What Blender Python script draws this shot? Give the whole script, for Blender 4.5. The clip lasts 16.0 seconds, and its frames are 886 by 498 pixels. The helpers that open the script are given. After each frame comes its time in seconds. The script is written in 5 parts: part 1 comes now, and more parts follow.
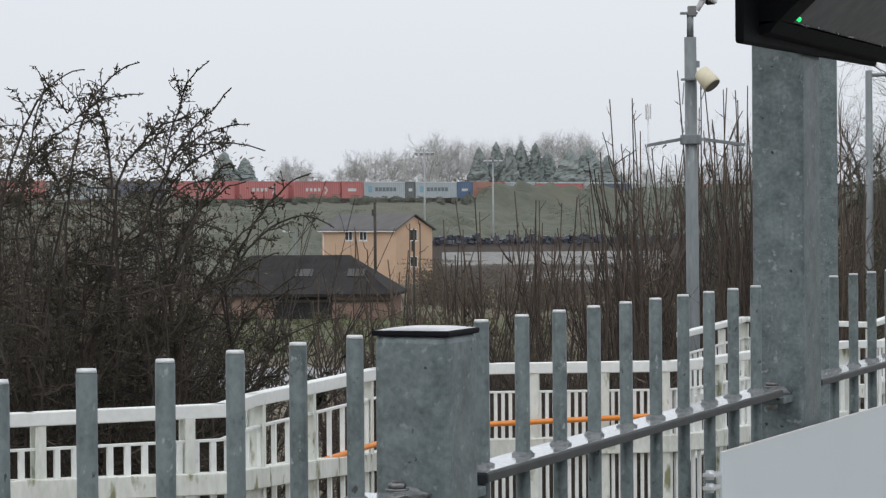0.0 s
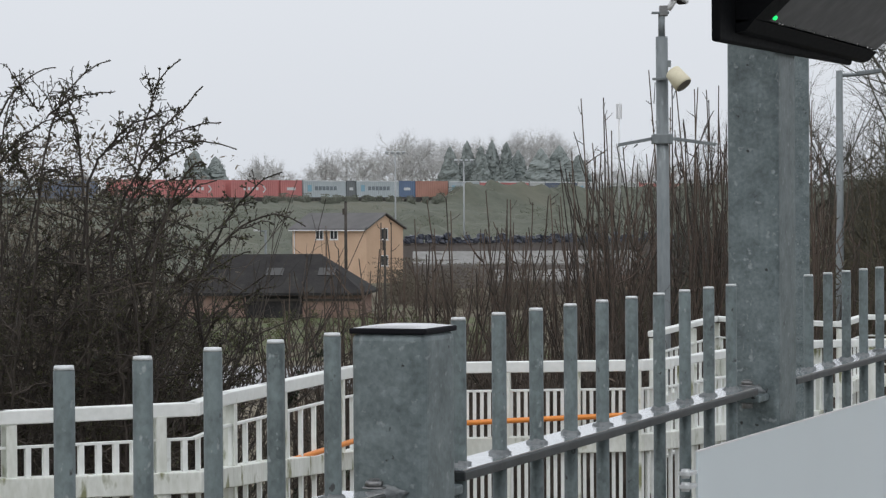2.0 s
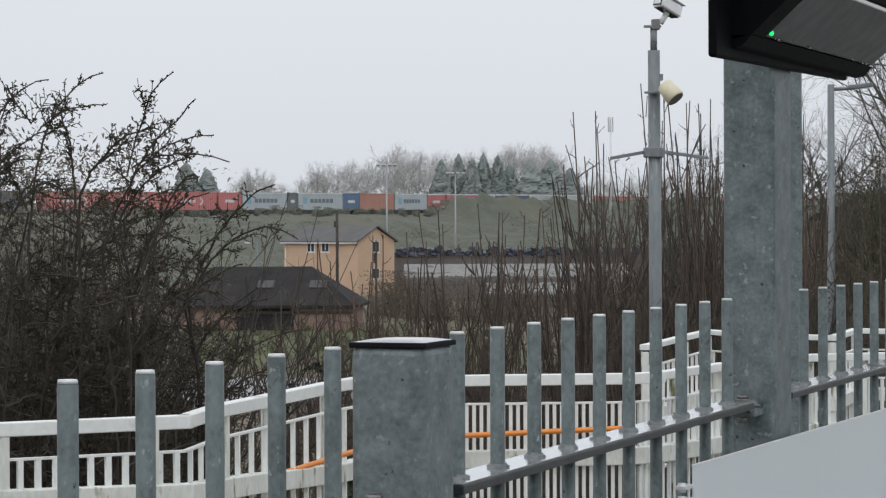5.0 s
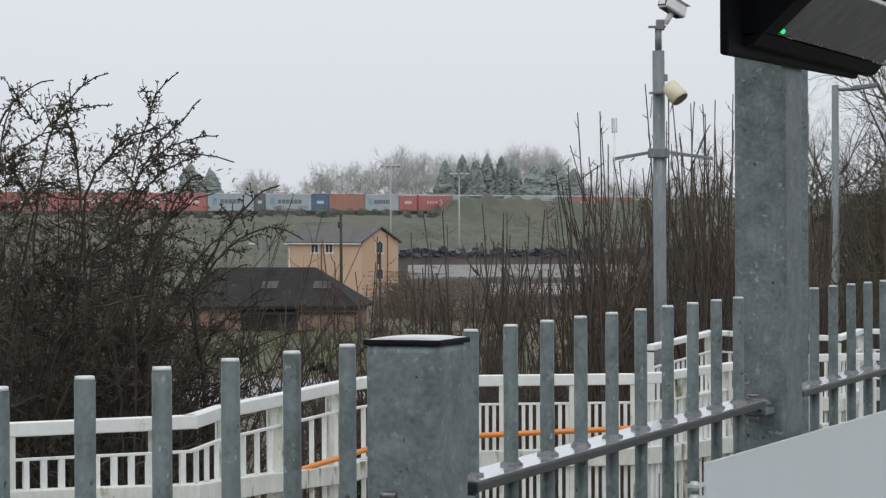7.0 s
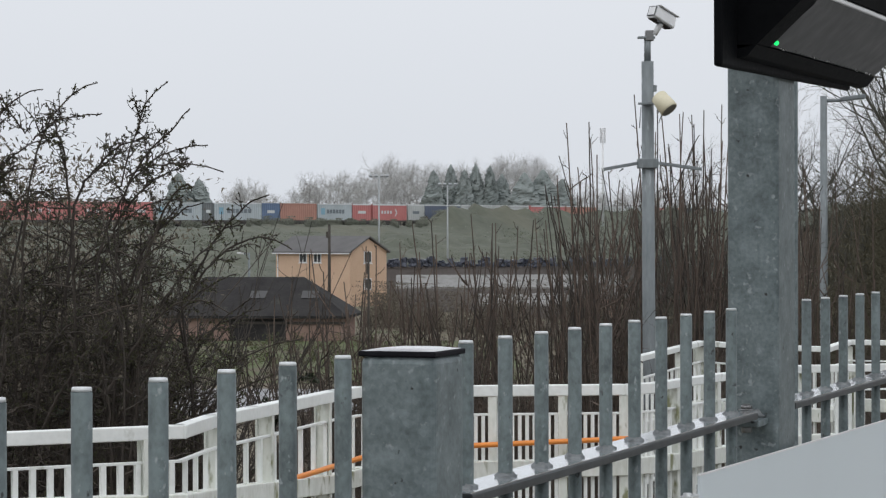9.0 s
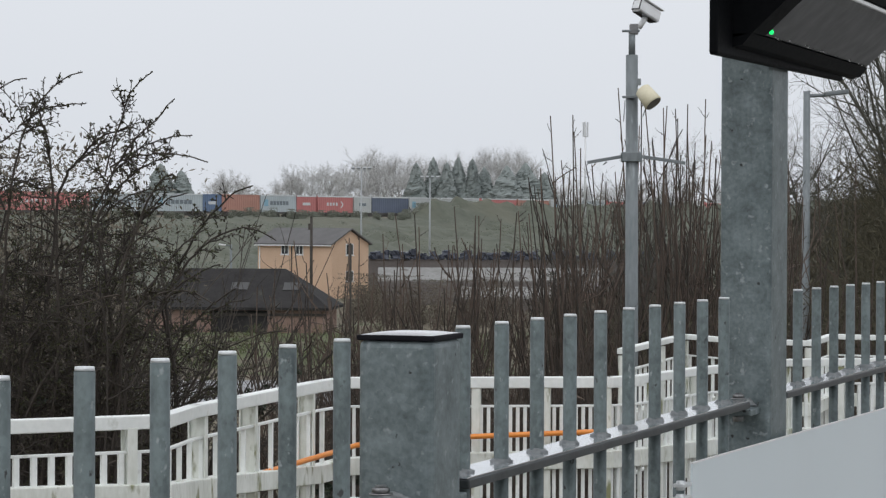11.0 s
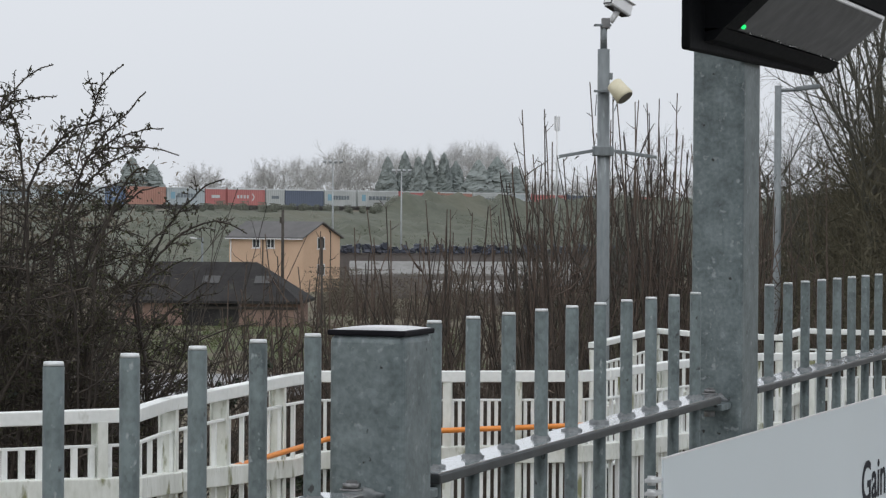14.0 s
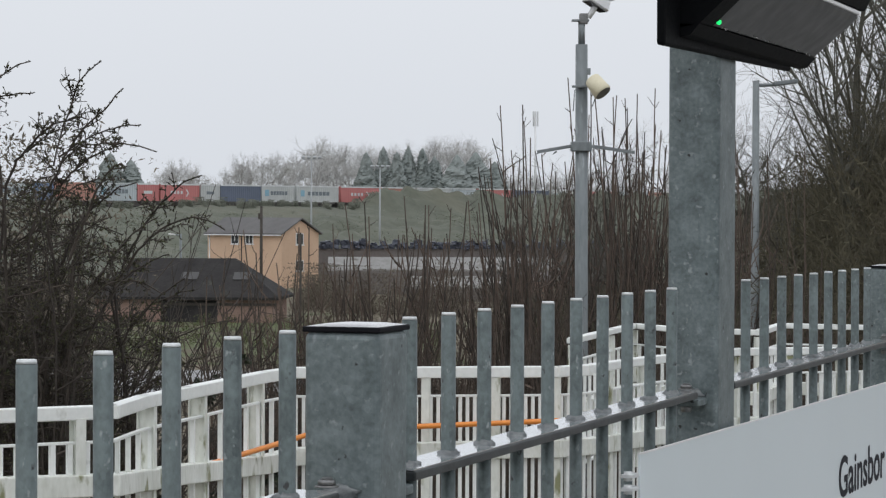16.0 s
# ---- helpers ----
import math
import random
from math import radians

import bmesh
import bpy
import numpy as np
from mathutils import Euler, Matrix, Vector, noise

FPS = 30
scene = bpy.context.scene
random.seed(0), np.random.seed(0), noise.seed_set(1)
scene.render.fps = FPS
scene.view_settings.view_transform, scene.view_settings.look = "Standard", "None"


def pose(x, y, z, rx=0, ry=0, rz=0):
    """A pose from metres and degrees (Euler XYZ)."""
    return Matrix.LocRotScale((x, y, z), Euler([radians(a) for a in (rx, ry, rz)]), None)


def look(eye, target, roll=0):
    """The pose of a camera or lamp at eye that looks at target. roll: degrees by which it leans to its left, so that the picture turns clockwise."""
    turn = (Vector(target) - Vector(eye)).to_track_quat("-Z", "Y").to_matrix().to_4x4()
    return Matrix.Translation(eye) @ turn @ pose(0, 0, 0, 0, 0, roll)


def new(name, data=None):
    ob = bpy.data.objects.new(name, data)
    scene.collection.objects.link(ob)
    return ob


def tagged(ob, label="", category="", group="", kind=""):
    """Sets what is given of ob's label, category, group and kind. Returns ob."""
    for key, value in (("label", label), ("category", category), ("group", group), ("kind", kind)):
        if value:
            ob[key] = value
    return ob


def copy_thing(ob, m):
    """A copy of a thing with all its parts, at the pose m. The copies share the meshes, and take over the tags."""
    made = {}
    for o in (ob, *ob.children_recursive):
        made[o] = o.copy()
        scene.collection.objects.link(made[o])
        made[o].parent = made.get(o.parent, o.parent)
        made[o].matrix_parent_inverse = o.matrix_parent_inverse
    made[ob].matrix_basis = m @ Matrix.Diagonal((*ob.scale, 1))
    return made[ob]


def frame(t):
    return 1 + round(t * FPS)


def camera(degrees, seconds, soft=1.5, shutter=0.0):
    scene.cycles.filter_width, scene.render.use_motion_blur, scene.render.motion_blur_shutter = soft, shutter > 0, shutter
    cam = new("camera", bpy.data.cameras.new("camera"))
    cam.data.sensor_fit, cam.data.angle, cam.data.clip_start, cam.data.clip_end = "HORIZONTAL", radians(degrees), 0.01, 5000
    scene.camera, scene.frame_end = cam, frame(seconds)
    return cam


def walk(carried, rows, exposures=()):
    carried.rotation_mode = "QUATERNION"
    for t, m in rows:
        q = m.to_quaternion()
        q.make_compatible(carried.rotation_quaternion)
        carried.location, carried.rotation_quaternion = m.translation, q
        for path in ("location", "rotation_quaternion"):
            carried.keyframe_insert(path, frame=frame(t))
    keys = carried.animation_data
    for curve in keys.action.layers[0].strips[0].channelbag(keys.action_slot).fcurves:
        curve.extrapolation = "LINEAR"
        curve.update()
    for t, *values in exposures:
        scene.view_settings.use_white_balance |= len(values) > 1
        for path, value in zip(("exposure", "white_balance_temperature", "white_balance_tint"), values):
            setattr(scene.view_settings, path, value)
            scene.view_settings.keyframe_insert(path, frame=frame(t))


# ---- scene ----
cam = camera(19.346, 16.0, soft=1.3)
PATH = [
    (0.0, pose(0.9456, 0.0046, 1.6151, 89.048, 0, 21.396) @ pose(0, 0, 0, 0, 0, -0.473)),
    (0.5, pose(0.9464, 0.0044, 1.6151, 89.091, 0, 21.266) @ pose(0, 0, 0, 0, 0, -0.497)),
    (1.0, pose(0.9444, 0.0031, 1.6149, 89.124, 0, 21.092) @ pose(0, 0, 0, 0, 0, -0.434)),
    (1.5, pose(0.9389, 0.0087, 1.6133, 89.076, 0, 20.878) @ pose(0, 0, 0, 0, 0, -0.433)),
    (2.0, pose(0.9366, 0.0094, 1.6134, 89.025, 0, 20.750) @ pose(0, 0, 0, 0, 0, -0.367)),
    (2.5, pose(0.9375, 0.0070, 1.6132, 88.978, 0, 20.583) @ pose(0, 0, 0, 0, 0, -0.312)),
    (3.0, pose(0.9397, 0.0033, 1.6141, 88.968, 0, 20.402) @ pose(0, 0, 0, 0, 0, -0.274)),
    (3.5, pose(0.9373, 0.0051, 1.6136, 88.895, 0, 20.216) @ pose(0, 0, 0, 0, 0, -0.202)),
    (4.0, pose(0.9349, -0.0002, 1.6153, 88.990, 0, 20.247) @ pose(0, 0, 0, 0, 0, -0.222)),
    (4.5, pose(0.9340, -0.0029, 1.6156, 89.293, 0, 20.479) @ pose(0, 0, 0, 0, 0, -0.229)),
    (7.0, pose(0.9218, -0.0034, 1.6119, 89.324, 0, 20.639) @ pose(0, 0, 0, 0, 0, -0.263)),
    (7.5, pose(0.9191, -0.0039, 1.6113, 89.385, 0, 20.655) @ pose(0, 0, 0, 0, 0, -0.241)),
    (8.0, pose(0.9178, -0.0051, 1.6111, 89.409, 0, 20.654) @ pose(0, 0, 0, 0, 0, -0.133)),
    (8.5, pose(0.9150, -0.0023, 1.6119, 89.414, 0, 20.519) @ pose(0, 0, 0, 0, 0, -0.063)),
    (9.0, pose(0.9146, -0.0042, 1.6132, 89.543, 0, 20.379) @ pose(0, 0, 0, 0, 0, -0.132)),
    (11.5, pose(0.8944, -0.0087, 1.6039, 89.345, 0, 19.806) @ pose(0, 0, 0, 0, 0, 0.416)),
    (12.0, pose(0.8923, -0.0079, 1.6041, 89.355, 0, 19.698) @ pose(0, 0, 0, 0, 0, 0.618)),
    (12.5, pose(0.8935, -0.0070, 1.6046, 89.377, 0, 19.636) @ pose(0, 0, 0, 0, 0, 0.608)),
    (13.0, pose(0.8955, -0.0052, 1.6048, 89.357, 0, 19.542) @ pose(0, 0, 0, 0, 0, 0.569)),
    (13.5, pose(0.8964, -0.0048, 1.6054, 89.317, 0, 19.471) @ pose(0, 0, 0, 0, 0, 0.463)),
    (14.0, pose(0.8962, -0.0015, 1.6058, 89.250, 0, 19.350) @ pose(0, 0, 0, 0, 0, 0.353)),
    (14.5, pose(0.8951, 0.0000, 1.6042, 89.151, 0, 19.224) @ pose(0, 0, 0, 0, 0, 0.348)),
    (15.0, pose(0.8933, 0.0035, 1.6051, 89.111, 0, 19.151) @ pose(0, 0, 0, 0, 0, 0.337)),
    (15.5, pose(0.8932, 0.0034, 1.6053, 89.136, 0, 19.064) @ pose(0, 0, 0, 0, 0, 0.288)),
    (16.0, pose(0.8989, 0.0021, 1.6064, 89.157, 0, 18.881) @ pose(0, 0, 0, 0, 0, 0.209)),
]
walk(cam, PATH, exposures=[(0.0, 0.07), (0.5, 0.07), (1.0, 0.0), (4.0, 0.0), (16.0, 0.0)])

# ---- overcast daylight ----
world = bpy.data.worlds.new("overcast")
scene.world = world
world.use_nodes = True
wn, wl = world.node_tree.nodes, world.node_tree.links
wn.clear()
sky = wn.new("ShaderNodeTexSky")
sky.sky_type, sky.sun_disc = "NISHITA", False
sky.sun_elevation, sky.sun_rotation = radians(38), radians(200)
sky.air_density, sky.dust_density = 1.5, 6.0
grey = wn.new("ShaderNodeHueSaturation")
grey.inputs["Saturation"].default_value = 0.15
wl.new(sky.outputs[0], grey.inputs["Color"])
bg_sky, bg_cloud, both, wout = (wn.new(k) for k in ("ShaderNodeBackground", "ShaderNodeBackground", "ShaderNodeAddShader", "ShaderNodeOutputWorld"))
wl.new(grey.outputs[0], bg_sky.inputs[0])
bg_sky.inputs[1].default_value = 0.02
# even cloud cover, a little darker towards the horizon
geo, sep, ramp, cloud_noise, mixc = (wn.new(k) for k in ("ShaderNodeTexCoord", "ShaderNodeSeparateXYZ", "ShaderNodeValToRGB", "ShaderNodeTexNoise", "ShaderNodeMixRGB"))
wl.new(geo.outputs["Generated"], sep.inputs[0])
wl.new(sep.outputs["Z"], ramp.inputs[0])
ramp.color_ramp.elements[0].position, ramp.color_ramp.elements[0].color = 0.0, (0.70, 0.735, 0.79, 1)
ramp.color_ramp.elements[1].position, ramp.color_ramp.elements[1].color = 0.35, (0.78, 0.81, 0.87, 1)
cloud_noise.inputs["Scale"].default_value = 3.0
wl.new(geo.outputs["Generated"], cloud_noise.inputs["Vector"])
mixc.blend_type, mixc.inputs[0].default_value = "SOFT_LIGHT", 0.10
wl.new(ramp.outputs[0], mixc.inputs[1])
wl.new(cloud_noise.outputs[0], mixc.inputs[2])
wl.new(mixc.outputs[0], bg_cloud.inputs[0])
bg_cloud.inputs[1].default_value = 0.97
wl.new(bg_sky.outputs[0], both.inputs[0])
wl.new(bg_cloud.outputs[0], both.inputs[1])
wl.new(both.outputs[0], wout.inputs[0])
sun_data = bpy.data.lights.new("sun", "SUN")
sun_data.energy, sun_data.angle, sun_data.color = 0.5, radians(40), (1.0, 0.98, 0.95)
sun = new("sun", sun_data)
sun.matrix_world = look((30, -20, 60), (0, 0, 0))
scene.view_settings.exposure = 0.0


# ---- materials ----
def material(name, a, b, rough=0.6, metal=0.0, scale=8.0, fine=60.0, bump=0.1, island=0.0, spots=None, spot_scale=25.0, spot_at=0.62, stretch=(1, 1, 1), spec=0.5, coat=0.0, pits=None, spangle=0.0):
    """A surface whose colour wanders between a and b at two scales, with relief; spots: a stain colour with a shape of its own."""
    m = bpy.data.materials.new(name)
    m.use_nodes = True
    n, l = m.node_tree.nodes, m.node_tree.links
    p = n["Principled BSDF"]
    tc, mp = n.new("ShaderNodeTexCoord"), n.new("ShaderNodeMapping")
    mp.inputs["Scale"].default_value = stretch
    l.new(tc.outputs["Object"], mp.inputs[0])
    big, small = n.new("ShaderNodeTexNoise"), n.new("ShaderNodeTexNoise")
    for t, s in ((big, scale), (small, fine)):
        t.inputs["Scale"].default_value, t.inputs["Detail"].default_value = s, 5
        l.new(mp.outputs[0], t.inputs["Vector"])
    mean = n.new("ShaderNodeMath")
    mean.operation = "MULTIPLY_ADD"
    mean.inputs[1].default_value = 0.45
    l.new(small.outputs["Fac"], mean.inputs[0])
    half = n.new("ShaderNodeMath")
    half.operation = "MULTIPLY"
    half.inputs[1].default_value = 0.55
    l.new(big.outputs["Fac"], half.inputs[0])
    l.new(half.outputs[0], mean.inputs[2])
    last = mean.outputs[0]
    if spangle:
        cells, chan, tone, shift = n.new("ShaderNodeTexVoronoi"), n.new("ShaderNodeSeparateColor"), n.new("ShaderNodeMath"), n.new("ShaderNodeMath")
        cells.inputs["Scale"].default_value = spangle
        l.new(mp.outputs[0], cells.inputs["Vector"])
        l.new(cells.outputs["Color"], chan.inputs[0])
        tone.operation, tone.inputs[1].default_value, tone.inputs[2].default_value = "MULTIPLY_ADD", 0.09, -0.045
        l.new(chan.outputs[0], tone.inputs[0])
        shift.operation = "ADD"
        l.new(tone.outputs[0], shift.inputs[0])
        l.new(last, shift.inputs[1])
        last = shift.outputs[0]
    if island:
        info, rnd, add = n.new("ShaderNodeObjectInfo"), n.new("ShaderNodeNewGeometry"), n.new("ShaderNodeMath")
        two = n.new("ShaderNodeMath")
        two.operation = "ADD"
        l.new(info.outputs["Random"], two.inputs[0])
        l.new(rnd.outputs["Random Per Island"], two.inputs[1])
        add.operation = "MULTIPLY_ADD"
        add.inputs[1].default_value = island * 0.5
        l.new(two.outputs[0], add.inputs[0])
        l.new(last, add.inputs[2])
        sub = n.new("ShaderNodeMath")
        sub.operation = "SUBTRACT"
        sub.inputs[1].default_value = island * 0.5
        l.new(add.outputs[0], sub.inputs[0])
        last = sub.outputs[0]
    r = n.new("ShaderNodeValToRGB")
    r.color_ramp.elements[0].position, r.color_ramp.elements[0].color = 0.32, (*a, 1)
    r.color_ramp.elements[1].position, r.color_ramp.elements[1].color = 0.68, (*b, 1)
    l.new(last, r.inputs[0])
    col = r.outputs[0]
    if spots:
        sn, sr, mx = n.new("ShaderNodeTexNoise"), n.new("ShaderNodeValToRGB"), n.new("ShaderNodeMixRGB")
        sn.inputs["Scale"].default_value, sn.inputs["Detail"].default_value = spot_scale, 6
        l.new(mp.outputs[0], sn.inputs["Vector"])
        sr.color_ramp.elements[0].position, sr.color_ramp.elements[1].position = spot_at, spot_at + 0.09
        l.new(sn.outputs["Fac"], sr.inputs[0])
        l.new(sr.outputs[0], mx.inputs[0])
        l.new(col, mx.inputs[1])
        mx.inputs[2].default_value = (*spots, 1)
        col = mx.outputs[0]
    if pits:
        pn, pr, px = n.new("ShaderNodeTexNoise"), n.new("ShaderNodeValToRGB"), n.new("ShaderNodeMixRGB")
        pn.inputs["Scale"].default_value, pn.inputs["Detail"].default_value = pits, 3
        l.new(mp.outputs[0], pn.inputs["Vector"])
        pr.color_ramp.elements[0].position, pr.color_ramp.elements[1].position = 0.69, 0.74
        l.new(pn.outputs["Fac"], pr.inputs[0])
        l.new(pr.outputs[0], px.inputs[0])
        l.new(col, px.inputs[1])
        px.inputs[2].default_value = (0.03, 0.032, 0.032, 1)
        col = px.outputs[0]
    l.new(col, p.inputs["Base Color"])
    rr = n.new("ShaderNodeMapRange")
    rr.inputs["To Min"].default_value, rr.inputs["To Max"].default_value = max(0.03, rough - 0.12), min(1, rough + 0.12)
    l.new(small.outputs["Fac"], rr.inputs[0])
    l.new(rr.outputs[0], p.inputs["Roughness"])
    p.inputs["Metallic"].default_value = metal
    p.inputs["Specular IOR Level"].default_value = spec
    p.inputs["Coat Weight"].default_value = coat
    if bump:
        bp = n.new("ShaderNodeBump")
        bp.inputs["Strength"].default_value, bp.inputs["Distance"].default_value = bump, 0.4 / fine
        l.new(small.outputs["Fac"], bp.inputs["Height"])
        l.new(bp.outputs[0], p.inputs["Normal"])
    return m


GALV = material("galvanised_steel", (0.080, 0.102, 0.106), (0.204, 0.244, 0.251), 0.5, 0.35, 30, 160, 0.14, 0.10, (0.265, 0.298, 0.302), 95, 0.62, pits=75, spangle=130)
GALV_BAR = material("galvanised_bar", (0.047, 0.061, 0.062), (0.134, 0.166, 0.168), 0.5, 0.3, 40, 200, 0.12, 0.2, (0.235, 0.262, 0.264), 120, 0.64, (1, 1, 0.7), pits=90, spangle=170)
# wet rail steel in two tones: shade in the edge, sky sheen on top
GALV_SHADED = material("wet_shaded_galvanised_edge", (0.020, 0.023, 0.024), (0.062, 0.070, 0.073), 0.45, 0.3, 30, 180, 0.12)
GALV_WET_SHEEN = material("wet_galvanised_sky_sheen", (0.62, 0.65, 0.67), (0.85, 0.87, 0.89), 0.10, 0.85, 12, 60, 0.06)
ZINC_END = material("pale_zinc_sky_glint", (0.55, 0.57, 0.58), (0.72, 0.74, 0.75), 0.35, 0.3, 60, 250, 0.0)
WELD = material("weld", (0.10, 0.11, 0.115), (0.24, 0.255, 0.26), 0.5, 0.4, 60, 260, 0.5)
GALV_FAR = material("weathered_column_steel", (0.135, 0.155, 0.162), (0.245, 0.27, 0.28), 0.55, 0.3, 4, 26, 0.05, 0, (0.33, 0.36, 0.37), 9, 0.62, (1, 1, 0.25))
BOLT = material("bolt_steel", (0.14, 0.14, 0.14), (0.30, 0.30, 0.30), 0.35, 0.8, 80, 300, 0.3)
BLACK = material("black_plastic", (0.006, 0.006, 0.008), (0.014, 0.014, 0.017), 0.6, 0, 20, 200, 0.05, spec=0.06)
CAP_WET = material("wet_cap_top", (0.05, 0.05, 0.055), (0.12, 0.12, 0.125), 0.06, 0, 8, 90, 0.0, spec=1.0, coat=1.0)
BLACK_METAL = material("black_housing", (0.0030, 0.0034, 0.004), (0.0065, 0.007, 0.008), 0.6, 0, 12, 150, 0.06, spec=0.03)
DIFFUSER = material("smoked_diffuser", (0.028, 0.030, 0.031), (0.040, 0.043, 0.044), 0.38, 0, 3, 30, 0.0, spec=0.22)
WHITE = material("white_painted_steel", (0.70, 0.725, 0.705), (0.85, 0.87, 0.85), 0.45, 0, 3, 30, 0.04, 0.1, (0.36, 0.37, 0.31), 5, 0.66)
WHITE_ALGAE_SHADE = material("white_paint_with_algae_and_shade", (0.58, 0.60, 0.54), (0.80, 0.82, 0.78), 0.5, 0, 5, 40, 0.05, 0.1, (0.23, 0.24, 0.13), 12, 0.59, (1, 1, 0.4))
ORANGE = material("orange_handrail", (0.72, 0.22, 0.035), (0.82, 0.30, 0.06), 0.4, 0, 6, 60, 0.03)
SIGN = material("white_sign_enamel", (0.605, 0.668, 0.690), (0.655, 0.718, 0.742), 0.34, 0, 1.5, 8, 0.0)
NAVY = material("dark_navy_lettering", (0.004, 0.005, 0.010), (0.010, 0.011, 0.020), 0.6, 0, 20, 200, 0.0, spec=0.15)
CREAM = material("cream_loudspeaker", (0.62, 0.57, 0.40), (0.74, 0.69, 0.52), 0.5, 0, 6, 40, 0.03)
HORN = material("loudspeaker_mouth", (0.14, 0.13, 0.11), (0.22, 0.21, 0.18), 0.7, 0, 12, 80, 0.1)
CAM_WHITE = material("white_camera_housing", (0.66, 0.67, 0.68), (0.80, 0.81, 0.82), 0.35, 0, 5, 40, 0.0)
DARK_GLASS_RIM_SHADE = material("dark_glass_rim_and_shade", (0.02, 0.022, 0.025), (0.04, 0.042, 0.045), 0.08, 0, 2, 20, 0.0, spec=0.8)
CONCRETE = material("platform_concrete", (0.20, 0.20, 0.19), (0.32, 0.31, 0.30), 0.8, 0, 2, 40, 0.2, 0, (0.12, 0.12, 0.11), 4, 0.6)
BARK = material("hawthorn_bark", (0.026, 0.021, 0.018), (0.066, 0.054, 0.044), 0.85, 0, 9, 60, 0.3, 0.4)
HEDGE_TWIG = material("inner_hedge_twigs", (0.036, 0.030, 0.025), (0.088, 0.070, 0.056), 0.85, 0, 4, 40, 0.1, 0.8)
BUD = material("hawthorn_bud_leaves", (0.024, 0.026, 0.012), (0.066, 0.070, 0.026), 0.7, 0, 3, 30, 0.0, 0.9)
SHOOT = material("coppice_bark", (0.038, 0.030, 0.024), (0.118, 0.086, 0.066), 0.8, 0, 3, 40, 0.2, 0.7)
TWIG_RED = material("red_brown_twigs", (0.052, 0.041, 0.032), (0.118, 0.088, 0.066), 0.85, 0, 2, 30, 0.1, 0.8)
IVY = material("ivy_leaves", (0.012, 0.020, 0.009), (0.040, 0.055, 0.022), 0.55, 0, 3, 40, 0.0, 0.9)
THICKET = material("thicket_twigs", (0.038, 0.035, 0.021), (0.090, 0.080, 0.049), 0.9, 0, 2, 30, 0.0, 0.9)
TREE_BARK = material("ash_bark", (0.046, 0.046, 0.037), (0.098, 0.095, 0.076), 0.9, 0, 3, 40, 0.2, 0.4)
# ridge twigs and needles are coloured pale to stand in for haze
FAR_TWIG = material("haze_paled_winter_twigs", (0.38, 0.38, 0.375), (0.53, 0.53, 0.52), 0.95, 0, 0.3, 3, 0.0, 0.6)
CONIFER = material("haze_paled_conifer_needles", (0.19, 0.218, 0.210), (0.25, 0.28, 0.272), 0.9, 0, 0.4, 4, 0.0, 0.5)
# scrub greens are lifted to suggest haze and offset self-shadow
SCRUB = material("haze_paled_scrub", (0.185, 0.198, 0.160), (0.255, 0.268, 0.222), 0.95, 0, 0.25, 2.5, 0.0, 0.9)
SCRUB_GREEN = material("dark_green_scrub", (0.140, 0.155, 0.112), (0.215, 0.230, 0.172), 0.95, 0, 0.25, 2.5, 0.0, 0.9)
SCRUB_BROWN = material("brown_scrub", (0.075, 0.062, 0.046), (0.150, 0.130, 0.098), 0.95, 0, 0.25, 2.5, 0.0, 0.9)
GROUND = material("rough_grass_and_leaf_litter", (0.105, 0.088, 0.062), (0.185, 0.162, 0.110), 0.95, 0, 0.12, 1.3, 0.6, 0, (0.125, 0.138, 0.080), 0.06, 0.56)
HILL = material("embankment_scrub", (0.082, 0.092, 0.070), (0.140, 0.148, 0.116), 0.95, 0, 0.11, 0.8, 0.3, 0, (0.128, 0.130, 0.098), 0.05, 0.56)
GRASS = material("meadow_grass", (0.044, 0.060, 0.018), (0.090, 0.108, 0.040), 0.95, 0, 0.2, 3.0, 0.4, 0.6, (0.105, 0.092, 0.056), 0.16, 0.50)
ASPHALT = material("wet_asphalt", (0.16, 0.165, 0.17), (0.24, 0.245, 0.25), 0.5, 0, 0.3, 4, 0.1)
BUFF = material("buff_brick", (0.56, 0.385, 0.265), (0.65, 0.465, 0.335), 0.85, 0, 0.6, 6, 0.1)
RED_BRICK = material("red_brick", (0.22, 0.145, 0.120), (0.33, 0.225, 0.185), 0.85, 0, 0.8, 6, 0.1)
SLATE = material("brown_roof_tiles", (0.092, 0.090, 0.090), (0.140, 0.136, 0.135), 0.75, 0, 0.7, 5, 0.2)
BARN_ROOF_AND_SHADE = material("dark_barn_roof_and_doorway_shade", (0.024, 0.023, 0.024), (0.052, 0.050, 0.049), 0.9, 0, 0.8, 6, 0.2, 0, (0.07, 0.07, 0.06), 0.9, 0.63, spec=0.15)
SKYLIGHT = material("rooflight_sheet", (0.050, 0.050, 0.050), (0.085, 0.085, 0.085), 0.6, 0, 1, 9, 0.0)
TIMBER = material("old_timber", (0.040, 0.035, 0.031), (0.085, 0.074, 0.065), 0.9, 0, 2, 30, 0.2)
PANE = material("window_glass", (0.03, 0.032, 0.036), (0.06, 0.063, 0.07), 0.08, 0, 0.5, 6, 0.0, spec=0.8)
FRAME_WHITE = material("white_window_frame", (0.66, 0.66, 0.66), (0.80, 0.80, 0.80), 0.5, 0, 2, 20, 0.0)
SHED_WHITE = material("pale_shed_cladding", (0.15, 0.148, 0.138), (0.30, 0.298, 0.288), 0.7, 0, 0.5, 3, 0.05, 0.3, (0.10, 0.095, 0.082), 0.5, 0.58)
